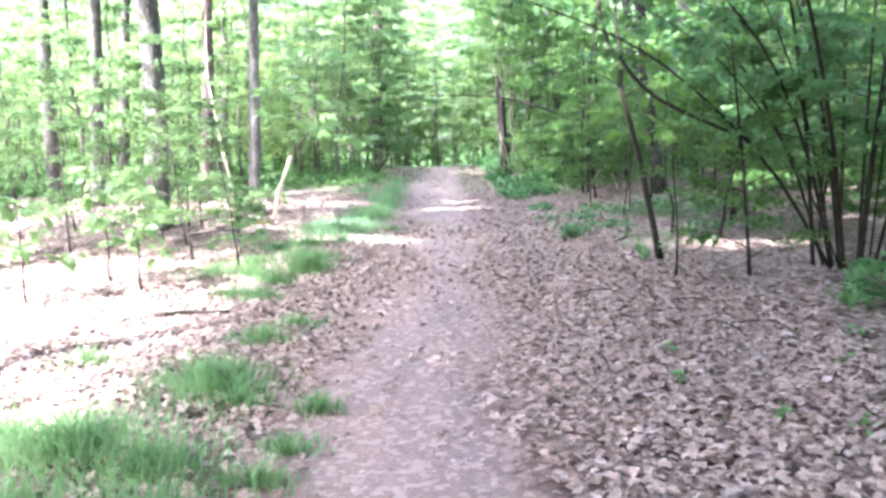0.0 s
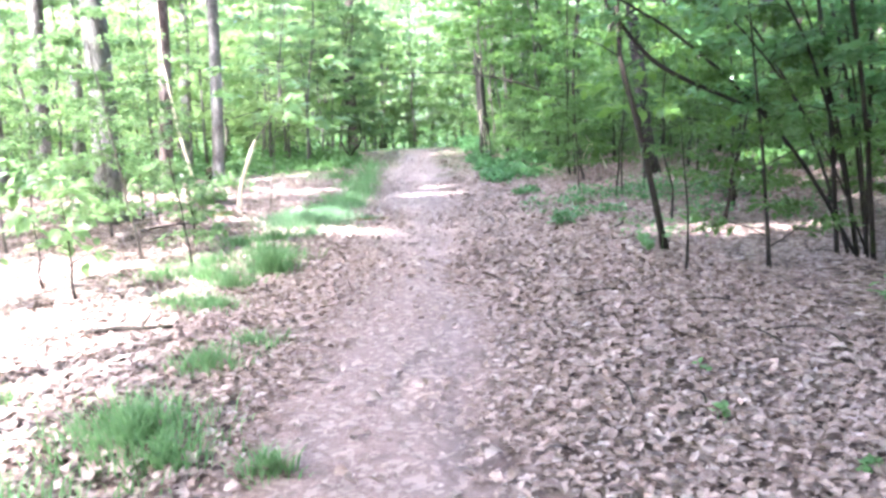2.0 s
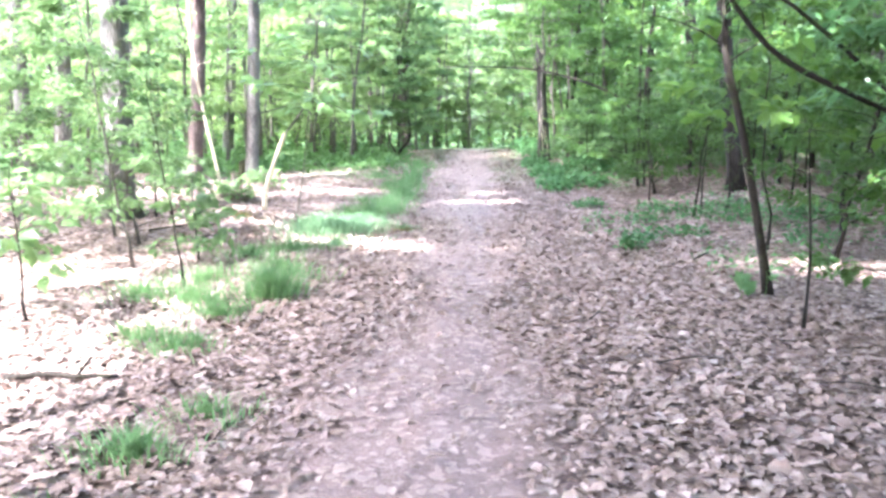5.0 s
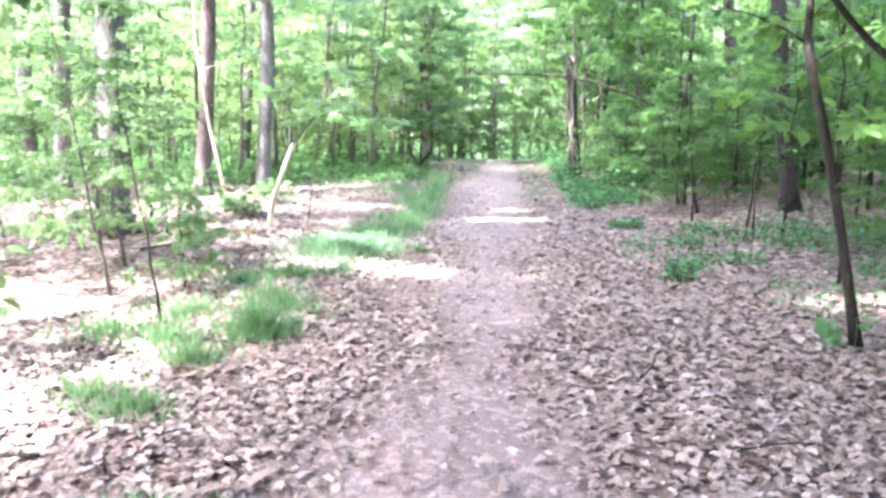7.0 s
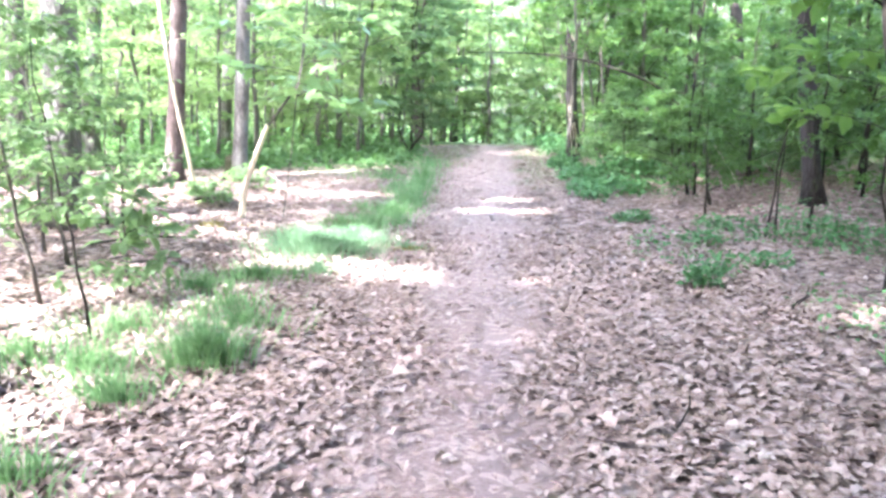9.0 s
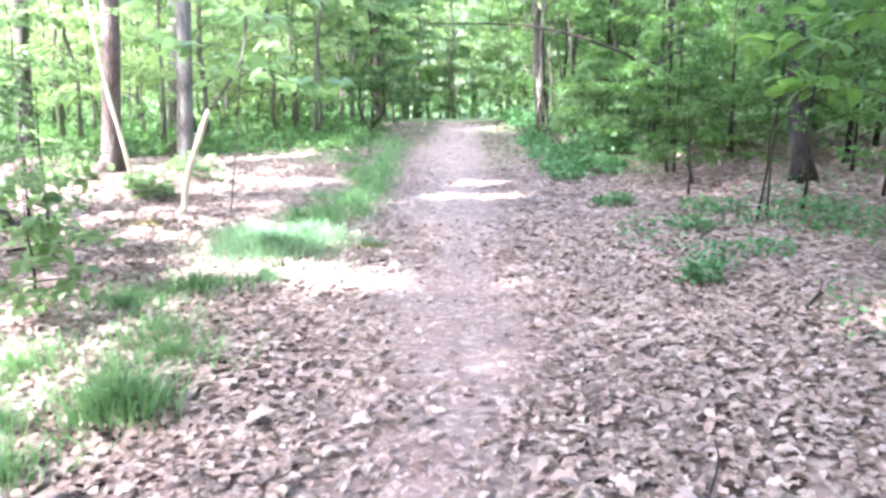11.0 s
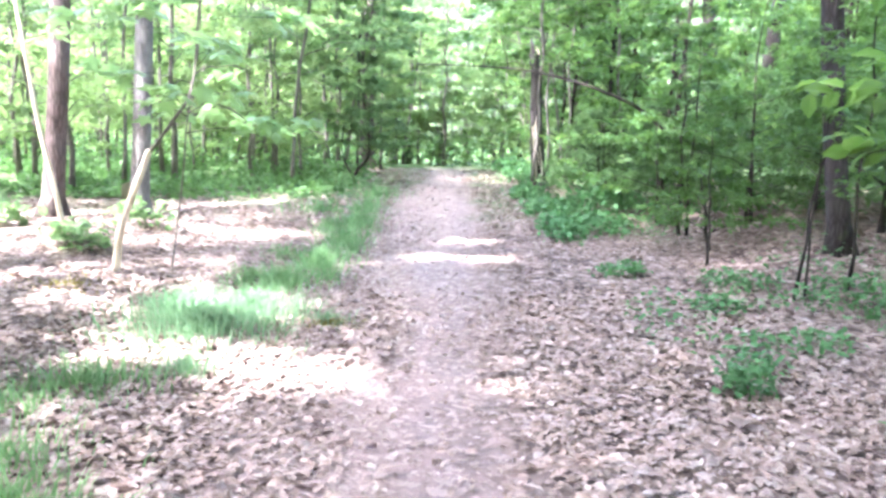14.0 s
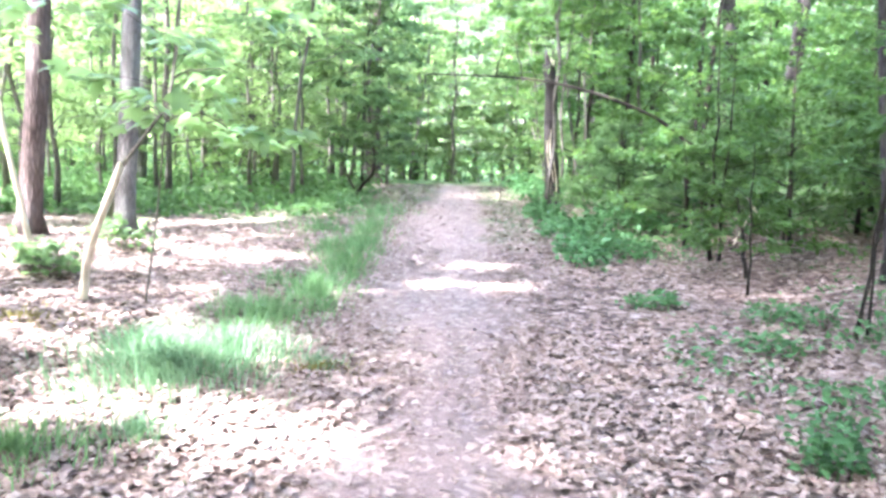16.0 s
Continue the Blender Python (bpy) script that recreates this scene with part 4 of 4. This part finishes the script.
for i, (x, y, h, first) in enumerate([(-2.5, 24.6, 6.2, 0.24)]):
    sapling("sapling", "slim leafy tree in front of a broad trunk", (x, y), h, 0.026, np.random.default_rng(680 + i), leaf=LEAF_AIRY, count=26, first=first,
            length=1.25, per=30, size=0.11, rise=0.2, group=GROUP, single=False)

# taller saplings that reach over the path
for i, (x, y, h, lean) in enumerate([(2.5, 24.2, 6.4, (-1.1, -0.5)), (-2.9, 25.0, 6.2, (1.0, -0.4)), (2.3, 28.5, 6.8, (-1.2, 0)), (-3.2, 20.6, 6.0, (0.7, -0.3)), (3.1, 20.4, 5.6, (-0.6, -0.4)), (-1.9, 31.0, 7.0, (0.9, 0)),
                                     (2.6, 33.0, 7.5, (-1.4, 0)), (-5.9, 19.4, 5.4, (0.5, -0.6)), (-8.0, 17.2, 5.4, (0.6, -0.5)), (1.35, 20.2, 5.2, (0.1, -0.3)), (-2.75, 26.6, 5.6, (0.2, -0.4)), (-4.2, 23.4, 5.2, (0.2, -0.4))]):
    # right of the path the darker leaf carries the shade in its colour
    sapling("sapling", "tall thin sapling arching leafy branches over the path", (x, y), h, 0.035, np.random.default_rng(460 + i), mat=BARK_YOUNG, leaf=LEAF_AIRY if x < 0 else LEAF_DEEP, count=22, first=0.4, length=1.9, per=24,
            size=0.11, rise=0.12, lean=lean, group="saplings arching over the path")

# hanging leaf sprays of young trees on the shaded side
for i, (x, y, h, c, ln) in enumerate([(2.9, 17.3, 1.5, 12, 1.1), (3.9, 16.4, 1.9, 14, 1.2), (2.6, 19.6, 1.6, 12, 1.0), (4.9, 14.9, 2.6, 14, 1.2), (4.4, 11.6, 2.6, 13, 1.0), (5.6, 11.2, 3.2, 15, 1.2),
                                      (5.9, 9.6, 3.4, 15, 1.2), (3.7, 10.2, 2.4, 10, 0.8), (6.8, 12.9, 3.8, 16, 1.4), (5.2, 17.4, 3.2, 15, 1.3), (3.0, 15.3, 1.0, 9, 0.7)]):
    sapling("sapling", "spreading young hornbeam with flat fresh green sprays", (x, y), h, 0.022, np.random.default_rng(400 + i), leaf=LEAF_DEEP, count=c + 3, first=0.15, length=ln * 1.1, per=22, size=0.09,
            rise=0.25, group="spreading saplings on the shaded side", lean=(R.normal(0, 0.2), R.normal(0, 0.2)))


# young oak whose broad leaves hang over the shaded litter
sapling("sapling", "young oak with broad hanging yellow-green leaves", (3.2, 10.7), 3.2, 0.014, np.random.default_rng(470), leaf=LEAF_BROAD, count=16, first=0.36, length=1.15, per=8,
        size=0.17, rise=0.08, shape=LEAF_OVAL, twigs_each=3, lean=(-0.25, 0.1))

# low bushy growth that closes the wood on the shaded side down to the ground
# paler leaf than the other hornbeams have, to look lit
low_bush = sapling("low_bush", "low bushy hornbeam growth with layered green leaves", (2.3, 18.9), 1.5, 0.014, np.random.default_rng(472), leaf=LEAF_AIRY, count=16, first=0.08, length=1.0, per=24,
                   size=0.1, rise=0.25, group="low bushes on the shaded side", category="bush", single=False)
for i, (x, y, sc) in enumerate([(3.4, 17.9, 0.9), (4.4, 18.6, 1.1), (5.1, 16.7, 1.0), (5.7, 18.4, 1.2), (6.3, 15.7, 1.1), (6.1, 14.1, 0.9), (2.9, 20.4, 1.0), (4.2, 20.6, 1.2), (5.5, 20.3, 1.3), (7.0, 17.2, 1.3), (7.5, 15.0, 1.2),
                                (3.0, 22.2, 1.1), (4.6, 22.6, 1.3), (6.6, 22.0, 1.4), (6.0, 11.9, 0.9), (7.0, 12.6, 1.1)]):
    put(low_bush, x, y, i * 67, sc)


# ---------------------------------------------------------------- low plants
def grass_tuft(x, y, rx, ry, count, height, rng, mat=GRASS, label="tuft of soft green woodland grass", name="grass_tuft"):
    """A tuft of bent blades, thin at the rim."""
    count = int(count * 0.72)
    a, d = rng.uniform(0, 6.283, count), np.abs(rng.normal(0, 0.74, count)).clip(0, 1.9)
    px, py = x + rx * d * np.cos(a), y + ry * d * np.sin(a)
    base = np.stack([px, py, ground_z(px, py) - 0.01], 1)
    h = height * rng.uniform(0.35, 1.35, count) * (1 - 0.22 * d)
    out = rng.normal(0, 0.55, (count, 2)) + 0.5 * np.stack([np.cos(a), np.sin(a)], 1) * d[:, None]
    w = rng.uniform(0.003, 0.0065, count)
    yaw = rng.uniform(0, 6.283, count)
    across = np.stack([np.cos(yaw), np.sin(yaw), 0 * yaw], 1) * w[:, None]
    up = np.array([0, 0, 1.0])
    mid = base + up * (0.6 * h)[:, None] + np.concatenate([out * (0.22 * h)[:, None], 0 * h[:, None]], 1)
    tip = base + up * (0.95 * h)[:, None] + np.concatenate([out * (0.75 * h)[:, None], 0 * h[:, None]], 1)
    v = np.stack([base - across, base + across, mid + across * 0.8, mid - across * 0.8, tip], 1) - np.array([x, y, gz(x, y)])
    i = np.arange(count)[:, None] * 5
    faces = [tuple(f) for f in (i + np.array([0, 1, 2, 3])).tolist()] + [tuple(f) for f in (i + np.array([3, 2, 4])).tolist()]
    ob = link_mesh(name, v.reshape(-1, 3), faces, mat)
    ob.location = (x, y, gz(x, y))
    return tagged(ob, label, "grass", "grass tufts beside the path", "stuff")


G = np.random.default_rng(500)
NEAR = "soft green grass tuft at the path's edge"
for x, y, rx, ry, n, h in [(-1.55, 4.45, 0.33, 0.36, 1500, 0.18), (-1.28, 4.15, 0.18, 0.17, 420, 0.15), (-1.95, 3.5, 0.48, 0.32, 1900, 0.18), (-1.45, 3.25, 0.32, 0.24, 1000, 0.16), (-2.45, 3.6, 0.42, 0.3, 900, 0.17), (-2.0, 2.85, 0.5, 0.28, 1200, 0.18), (-1.25, 2.85, 0.25, 0.2, 420, 0.14),
                           (-0.80, 4.06, 0.11, 0.08, 330, 0.12), (-0.85, 3.48, 0.13, 0.09, 330, 0.11), (-0.9, 3.14, 0.16, 0.09, 330, 0.11), (-1.48, 5.5, 0.2, 0.15, 600, 0.15), (-1.3, 5.95, 0.22, 0.15, 260, 0.12)]:
    grass_tuft(x, y, rx, ry, n, h, G, GRASS, NEAR)
for x, y, rx, ry, n, h in [(-2.6, 5.0, 0.2, 0.15, 200, 0.13), (-1.70, 8.45, 0.19, 0.17, 1100, 0.27), (-1.75, 9.2, 0.4, 0.25, 500, 0.16), (-2.3, 8.3, 0.4, 0.28, 700, 0.16), (-1.95, 7.9, 0.22, 0.16, 420, 0.17),
                           (-2.5, 9.0, 0.45, 0.3, 600, 0.15), (-2.75, 8.4, 0.35, 0.25, 420, 0.15), (-1.9, 7.0, 0.25, 0.18, 420, 0.15), (-2.2, 7.2, 0.25, 0.2, 260, 0.14), (-2.1, 10.6, 0.5, 0.3, 700, 0.17), (-2.45, 10.2, 0.4, 0.3, 500, 0.16), (-2.0, 9.6, 0.35, 0.3, 450, 0.15)]:
    grass_tuft(x, y, rx, ry, n, h, G, GRASS, NEAR)
for x, y, rx, ry, n, h in [(-1.85, 11.75, 0.52, 0.42, 1900, 0.22), (-1.6, 12.3, 0.42, 0.42, 1300, 0.21), (-2.15, 12.2, 0.35, 0.3, 1100, 0.22), (-1.62, 10.85, 0.16, 0.12, 320, 0.14), (-1.0, 12.15, 0.2, 0.14, 260, 0.1)]:
    grass_tuft(x, y, rx, ry, n, h, G, GRASS_PALE, "bright sunlit grass tuft beside the path")
for x, y, rx, ry, n, h in [(-1.65, 13.2, 0.32, 0.42, 1000, 0.2), (-1.45, 14.2, 0.26, 0.45, 1000, 0.2), (-1.25, 13.6, 0.25, 0.45, 260, 0.14), (-1.2, 14.9, 0.2, 0.5, 320, 0.15), (-1.95, 13.4, 0.3, 0.35, 300, 0.17), (-1.9, 14.6, 0.3, 0.4, 240, 0.15), (-2.1, 17.8, 0.6, 0.5, 500, 0.18), (-1.7, 16.2, 0.25, 0.5, 380, 0.18), (-1.38, 15.4, 0.24, 0.5, 900, 0.2), (-1.35, 16.5, 0.26, 0.6, 900, 0.2), (-1.4, 17.8, 0.25, 0.7, 600, 0.2), (-1.5, 19.6, 0.4, 0.9, 700, 0.2), (-2.2, 21.0, 0.8, 0.9, 900, 0.22)]:
    grass_tuft(x, y, rx, ry, n, h, G, GRASS, "low grass strip along the path's edge")


def herbs(x, y, rx, ry, count, height, rng, size=0.07, mat=HERB, label="low patch of dark green woodland herbs", name="herb_patch", leaf=LEAF_OVAL):
    """A low patch of broad leaves on short stalks."""
    a, d = rng.uniform(0, 6.283, count), np.sqrt(rng.uniform(0, 1, count)) * rng.uniform(0.55, 1.0, count)
    px, py = x + rx * d * np.cos(a), y + ry * d * np.sin(a)
    h = height * (1 - 0.6 * d**2) * rng.uniform(0.25, 1.1, count)
    p = np.stack([px, py, ground_z(px, py) + h], 1) - np.array([x, y, gz(x, y)])
    geo = scatter(leaf, p, rng.uniform(0, 6.283, count), rng.normal(0.1, 0.5, count), rng.normal(0, 0.45, count), size * rng.uniform(0.6, 1.3, count))
    k = max(6, count // 8)
    stalks = [tube([(q[0], q[1], q[2] - h[i] - 0.02), (q[0] + 0.01, q[1], q[2] - 0.4 * h[i]), q], [0.003, 0.002], 3) for i, q in enumerate(p[:k])]
    ob = thing(name, label, "plant", (x, y, gz(x, y)), "low plants of the wood floor")
    tagged(part("foliage", geo, mat, ob), kind="stuff")
    tagged(part("stalk_mass", join(stalks), mat, ob), kind="stuff")
    return ob


Q = np.random.default_rng(600)
for x, y, rx, ry, n, h in [(1.5, 18.0, 0.65, 0.9, 560, 0.2), (1.4, 16.4, 0.4, 0.85, 380, 0.16), (1.95, 16.9, 0.6, 0.8, 380, 0.18), (1.25, 19.8, 0.4, 1.0, 520, 0.25), (2.4, 18.6, 0.9, 0.9, 600, 0.35), (1.5, 23.5, 0.7, 1.5, 600, 0.35), (1.4, 26.5, 0.6, 1.5, 500, 0.45)]:
    herbs(x, y, rx, ry, n, h, Q, 0.095)
for x, y, rx, ry, n, h in [(1.74, 10.78, 0.2, 0.16, 150, 0.2), (1.95, 11.2, 0.3, 0.25, 70, 0.13), (2.35, 11.7, 0.5, 0.35, 90, 0.13), (3.4, 12.9, 0.8, 0.5, 330, 0.2), (3.75, 12.3, 0.7, 0.45, 260, 0.2), (2.3, 12.8, 0.35, 0.25, 150, 0.15), (1.7, 14.05, 0.35, 0.25, 160, 0.14),
                           (2.7, 13.6, 0.5, 0.3, 240, 0.18), (4.6, 12.6, 0.6, 0.5, 420, 0.25), (2.7, 11.9, 0.35, 0.25, 90, 0.13), (3.9, 11.2, 0.5, 0.35, 170, 0.2)]:
    herbs(x, y, rx, ry, n, h, Q, 0.065, label="loose patch of small green seedlings in leaf litter")
for x, y, rx, ry, n, h in [(3.5, 6.05, 0.35, 0.3, 130, 0.42), (2.28, 8.45, 0.14, 0.12, 10, 0.26), (-3.9, 14.0, 0.4, 0.3, 110, 0.28), (-3.8, 15.3, 0.5, 0.3, 90, 0.3), (-5.2, 14.8, 0.5, 0.3, 110, 0.35)]:
    herbs(x, y, rx, ry, n, h, Q, 0.13, LEAF_HAZEL if x > 0 else LEAF_AIRY, "low shoot with broad layered green leaves", "leafy_shoot")
for x, y in [(1.35, 4.35), (1.75, 3.75), (2.05, 3.55), (1.5, 5.0), (2.5, 4.6), (2.95, 5.3)]:
    herbs(x, y, 0.09, 0.07, 9, 0.06, Q, 0.06, LEAF_HAZEL, "small green seedling in the brown leaves", "seedling")
for x, y, rx, ry in [(-3.3, 12.75, 0.42, 0.26), (-0.95, 12.1, 0.26, 0.13)]:
    grass_tuft(x, y, rx, ry, 500, 0.06, Q, MOSS, "olive moss cushion on the leafy ground", "moss_cushion")


def green_floor():
    """Low green growth under the trees further back; nobody could count it."""
    rng = np.random.default_rng(700)
    n = 60000
    y = 17.0 + 50 * rng.uniform(0, 1, n) ** 1.3
    x = rng.choice([-1.0, 1.0], n) * (1.6 + rng.uniform(0, 1, n) ** 1.1 * (7 + 0.5 * y)) - 0.3
    x = np.where(y > 29, rng.uniform(-1, 1, n) * (7 + 0.5 * y), x)
    x[:14000], y[:14000] = rng.uniform(-13, -2.2, 14000), rng.uniform(17.6, 25, 14000)
    patch = np.sin(x * 1.3 + 0.5 * y) + np.sin(y * 1.1 - 0.6 * x + 2) + rng.normal(0, 0.8, n)
    keep = (patch > -0.7) & ((x > 0) | (y > 18.2))
    x, y = x[keep], y[keep]
    m = len(x)
    p = np.stack([x, y, ground_z(x, y) + rng.uniform(0.02, 1, m) ** 1.6 * (0.16 + 0.8 * smooth(21, 32, y))], 1)
    geo = scatter(LEAF_SIMPLE, p, rng.uniform(0, 6.283, m), rng.normal(0.2, 0.5, m), rng.normal(0, 0.4, m), rng.uniform(0.08, 0.2, m) * (1 + smooth(25, 60, y)))
    tagged(link_mesh("undergrowth", geo[0], geo[1], FLOOR_GREEN), "low green undergrowth covering the far wood floor", "undergrowth", kind="stuff")


green_floor()


def seedling_cover():
    """Thin low green growth over the leaf litter on the shaded side."""
    rng = np.random.default_rng(720)
    n = 9000
    x, y = 1.0 + 5.5 * rng.uniform(0, 1, n), rng.uniform(9.2, 18.5, n)
    patch = np.sin(x * 2.1 + 0.9 * y) + np.sin(y * 1.7 - 1.1 * x + 1) + rng.normal(0, 0.7, n)
    keep = (patch > 1.15) & (x > 1.0 + 0.22 * np.maximum(0, 14.5 - y) + 0.25 * np.sin(y * 2))
    x, y = x[keep], y[keep]
    m = len(x)
    p = np.stack([x, y, ground_z(x, y) + 0.03 + 0.2 * rng.uniform(0, 1, m) ** 2], 1)
    geo = scatter(LEAF_SIMPLE, p, rng.uniform(0, 6.283, m), rng.normal(0.1, 0.4, m), rng.normal(0, 0.4, m), rng.uniform(0.04, 0.085, m))
    tagged(link_mesh("seedling_cover", geo[0], geo[1], HERB), "scattered low green seedlings over brown leaf litter", "undergrowth", kind="stuff")


seedling_cover()


# ---------------------------------------------------------------- fallen leaves and twigs
def fallen_leaves():
    rng = np.random.default_rng(800)

    def lay(name, n, x0, x1, y0, y1, size, chance, label, shape):
        x, y = rng.uniform(x0, x1, n), rng.uniform(y0, y1, n)
        k = rng.uniform(0, 1, n) < chance(x, y)
        x, y = x[k], y[k]
        m = len(x)
        p = np.stack([x, y, ground_z(x, y) + 0.002 + 0.015 * rng.uniform(0, 1, m) ** 1.3], 1)
        geo = scatter(shape, p, rng.uniform(0, 6.283, m), rng.normal(0, 0.18, m), rng.normal(0, 0.26, m), size * rng.uniform(0.5, 1.35, m))
        tagged(link_mesh(name, geo[0], geo[1], LITTER), label, "leaf litter", kind="stuff")

    off = lambda x: np.abs(x + 0.32)
    beside = lambda x, y: 0.05 + 0.09 * smooth(5.5, 7.0, y) + smooth(0.34 - 0.22 * smooth(4.5, 7.5, y), 1.2 - 0.4 * smooth(4.5, 7.5, y), np.abs(x + 0.32 - 0.22 * smooth(4.5, 7.5, y)) + 0.16 * np.sin(y * 1.7 + x))
    lay("leaf_litter", 62000, -3.2, 2.9, 1.6, 13.2, 0.056, beside, "thick layer of dry curled brown oak leaves", LEAF_DRY)
    aside = lambda x, y: 1.0 * ((x < -3.1) | (x > 2.8)) * (y < 13.3) + beside(x, y) * (y >= 13.1)
    lay("leaf_litter", 95000, -7.5, 6.5, 1.2, 18.0, 0.062, aside, "dry brown leaves covering the floor further on", LEAF_DRY_FAR)
    lay("leaf_litter", 16000, -2.8, 2.6, 18.0, 28.0, 0.072, lambda x, y: 0.15 + smooth(0.4, 0.85, off(x) + 0.15 * np.sin(1.9 * y)), "dry brown leaves lining the path at the rise", LEAF_DRY_FAR)
    lay("path_litter", 15000, -1.6, 0.9, 1.2, 17.0, 0.042, lambda x, y: (0.75 - 0.45 * (1 - smooth(0.1, 0.7, off(x)))) * (0.5 + 0.5 * smooth(5.0, 7.0, y)), "sparse broken dry leaves on the trodden path", LEAF_DRY_FAR)


fallen_leaves()


def single_leaves():
    """The fallen leaves beside the first stretch of the walk, each one by itself."""
    rng = np.random.default_rng(850)
    shapes = []
    for i in range(6):
        v, f = LEAF_DRY
        v = v * np.array([1, rng.uniform(0.8, 1.25), rng.uniform(0.5, 1.6)]) - np.array([0.5, 0, 0])
        me = bpy.data.meshes.new("leaf")
        me.from_pydata(v.tolist(), [], f.tolist())
        me.materials.append(LITTER_SINGLE)
        shapes.append(me)
    for i in range(300):
        y = rng.uniform(2.2, 9.5)
        x = rng.choice([rng.uniform(0.35, 2.6), rng.uniform(-2.4, -0.8), rng.uniform(-0.8, 0.35)], p=[0.5, 0.32, 0.18])
        ob = new("leaf", shapes[i % 6])
        s = rng.uniform(0.06, 0.105)
        ob.matrix_basis = pose(x, y, gz(x, y) + 0.032, rng.normal(0, 14), rng.normal(0, 12), rng.uniform(0, 360)) @ Matrix.Scale(s, 4)
        ob.parent = ground
    for i, (x, y, s) in enumerate([(-0.26, 9.65, 0.15), (0.24, 7.98, 0.13), (0.33, 7.86, 0.11), (1.55, 10.3, 0.16), (1.66, 10.42, 0.12), (-0.7, 8.9, 0.13), (-1.0, 8.4, 0.14), (-1.6, 7.7, 0.12), (-0.6, 8.1, 0.12)]):
        ob = new("leaf", shapes[i % 6])
        ob.matrix_basis = pose(x, y, gz(x, y) + 0.034, rng.normal(0, 6), rng.normal(0, 6), rng.uniform(0, 360)) @ Matrix.Scale(s, 4)
        ob.parent = ground


single_leaves()


def fallen_twigs():
    rng = np.random.default_rng(900)
    for _ in range(26):
        x, y = rng.uniform(-4, 4), rng.uniform(2.5, 12)
        if abs(x + 0.3) < 0.7:
            continue
        az, ln = rng.uniform(0, 3.14), rng.uniform(0.15, 0.55)
        d = np.array([math.cos(az), math.sin(az)]) * ln
        pts = [(-d[0] / 2, -d[1] / 2, gz(x - d[0] / 2, y - d[1] / 2) - gz(x, y)), (0.03, 0.02, 0.012), (d[0] / 2, d[1] / 2, gz(x + d[0] / 2, y + d[1] / 2) - gz(x, y))]
        v, f = tube(spline(pts, 6), [0.006, 0.003], 5)
        ob = link_mesh("fallen_twig", v, f, BARK_STEM, True)
        ob.location = (x, y, gz(x, y) + 0.025)
        tagged(ob, "thin dark fallen twig on dry leaves", "twig", "fallen twigs")


fallen_twigs()


def fallen_branch(x, y, az, length, r, rng, mat, label):
    """A dead branch with a bend and a stub, lying on the leaves."""
    d = np.array([math.cos(az), math.sin(az), 0]) * length
    z = [gz(x + d[0] * f, y + d[1] * f) - gz(x, y) for f in (-0.5, -0.15, 0.2, 0.5)]
    pts = [-0.5 * d + [0, 0, z[0]], -0.15 * d + [0.02, 0.03, z[1] + 0.01], 0.2 * d + [-0.02, -0.02, z[2] + 0.015], 0.5 * d + [0.02, 0, z[3]]]
    ob = thing("fallen_branch", label, "dead wood", (x, y, gz(x, y) + r + 0.012))
    line = spline(pts, 10)
    part("stem", tube(line, [r, r * 0.9, r * 0.5], 8, rng, 0.12), mat, ob, "", True)
    part("stub", tube([line[6], line[6] + [0.03, 0.05, 0.05], line[6] + [0.05, 0.10, 0.09]], [r * 0.5, r * 0.25], 5), mat, ob, "", True)


fb = np.random.default_rng(950)
fallen_branch(-2.35, 6.42, 0.12, 0.62, 0.02, fb, BARK_STEM, "dark rotten branch lying in pale leaves")
fallen_branch(2.4, 10.3, 0.9, 0.5, 0.012, fb, BARK_STEM, "short dark branch lying on leaf litter")
fallen_branch(-3.9, 11.9, 0.5, 0.8, 0.015, fb, BARK_STEM, "thin dark branch lying on sunlit leaves")

# dead bent stem under the hanging sprays
at = (3.5, 16.0)
ob = thing("dead_sapling", "pale bent dead stem under green sprays", "dead wood", (at[0], at[1], gz(*at) - 0.02))
part("stem", tube(stem_line([(3.62, 16.0, 0.25), (3.5, 16.0, 0.55), (3.28, 16.0, 0.86), (3.2, 16.0, 0.98)], at), [0.018, 0.016, 0.010], 7), PALE_WOOD, ob, "", True)
part("side_branch", tube(stem_line([(3.28, 16.0, 0.86), (3.15, 15.98, 0.62), (3.05, 15.95, 0.42)], at), [0.011, 0.006], 5), PALE_WOOD, ob, "", True)
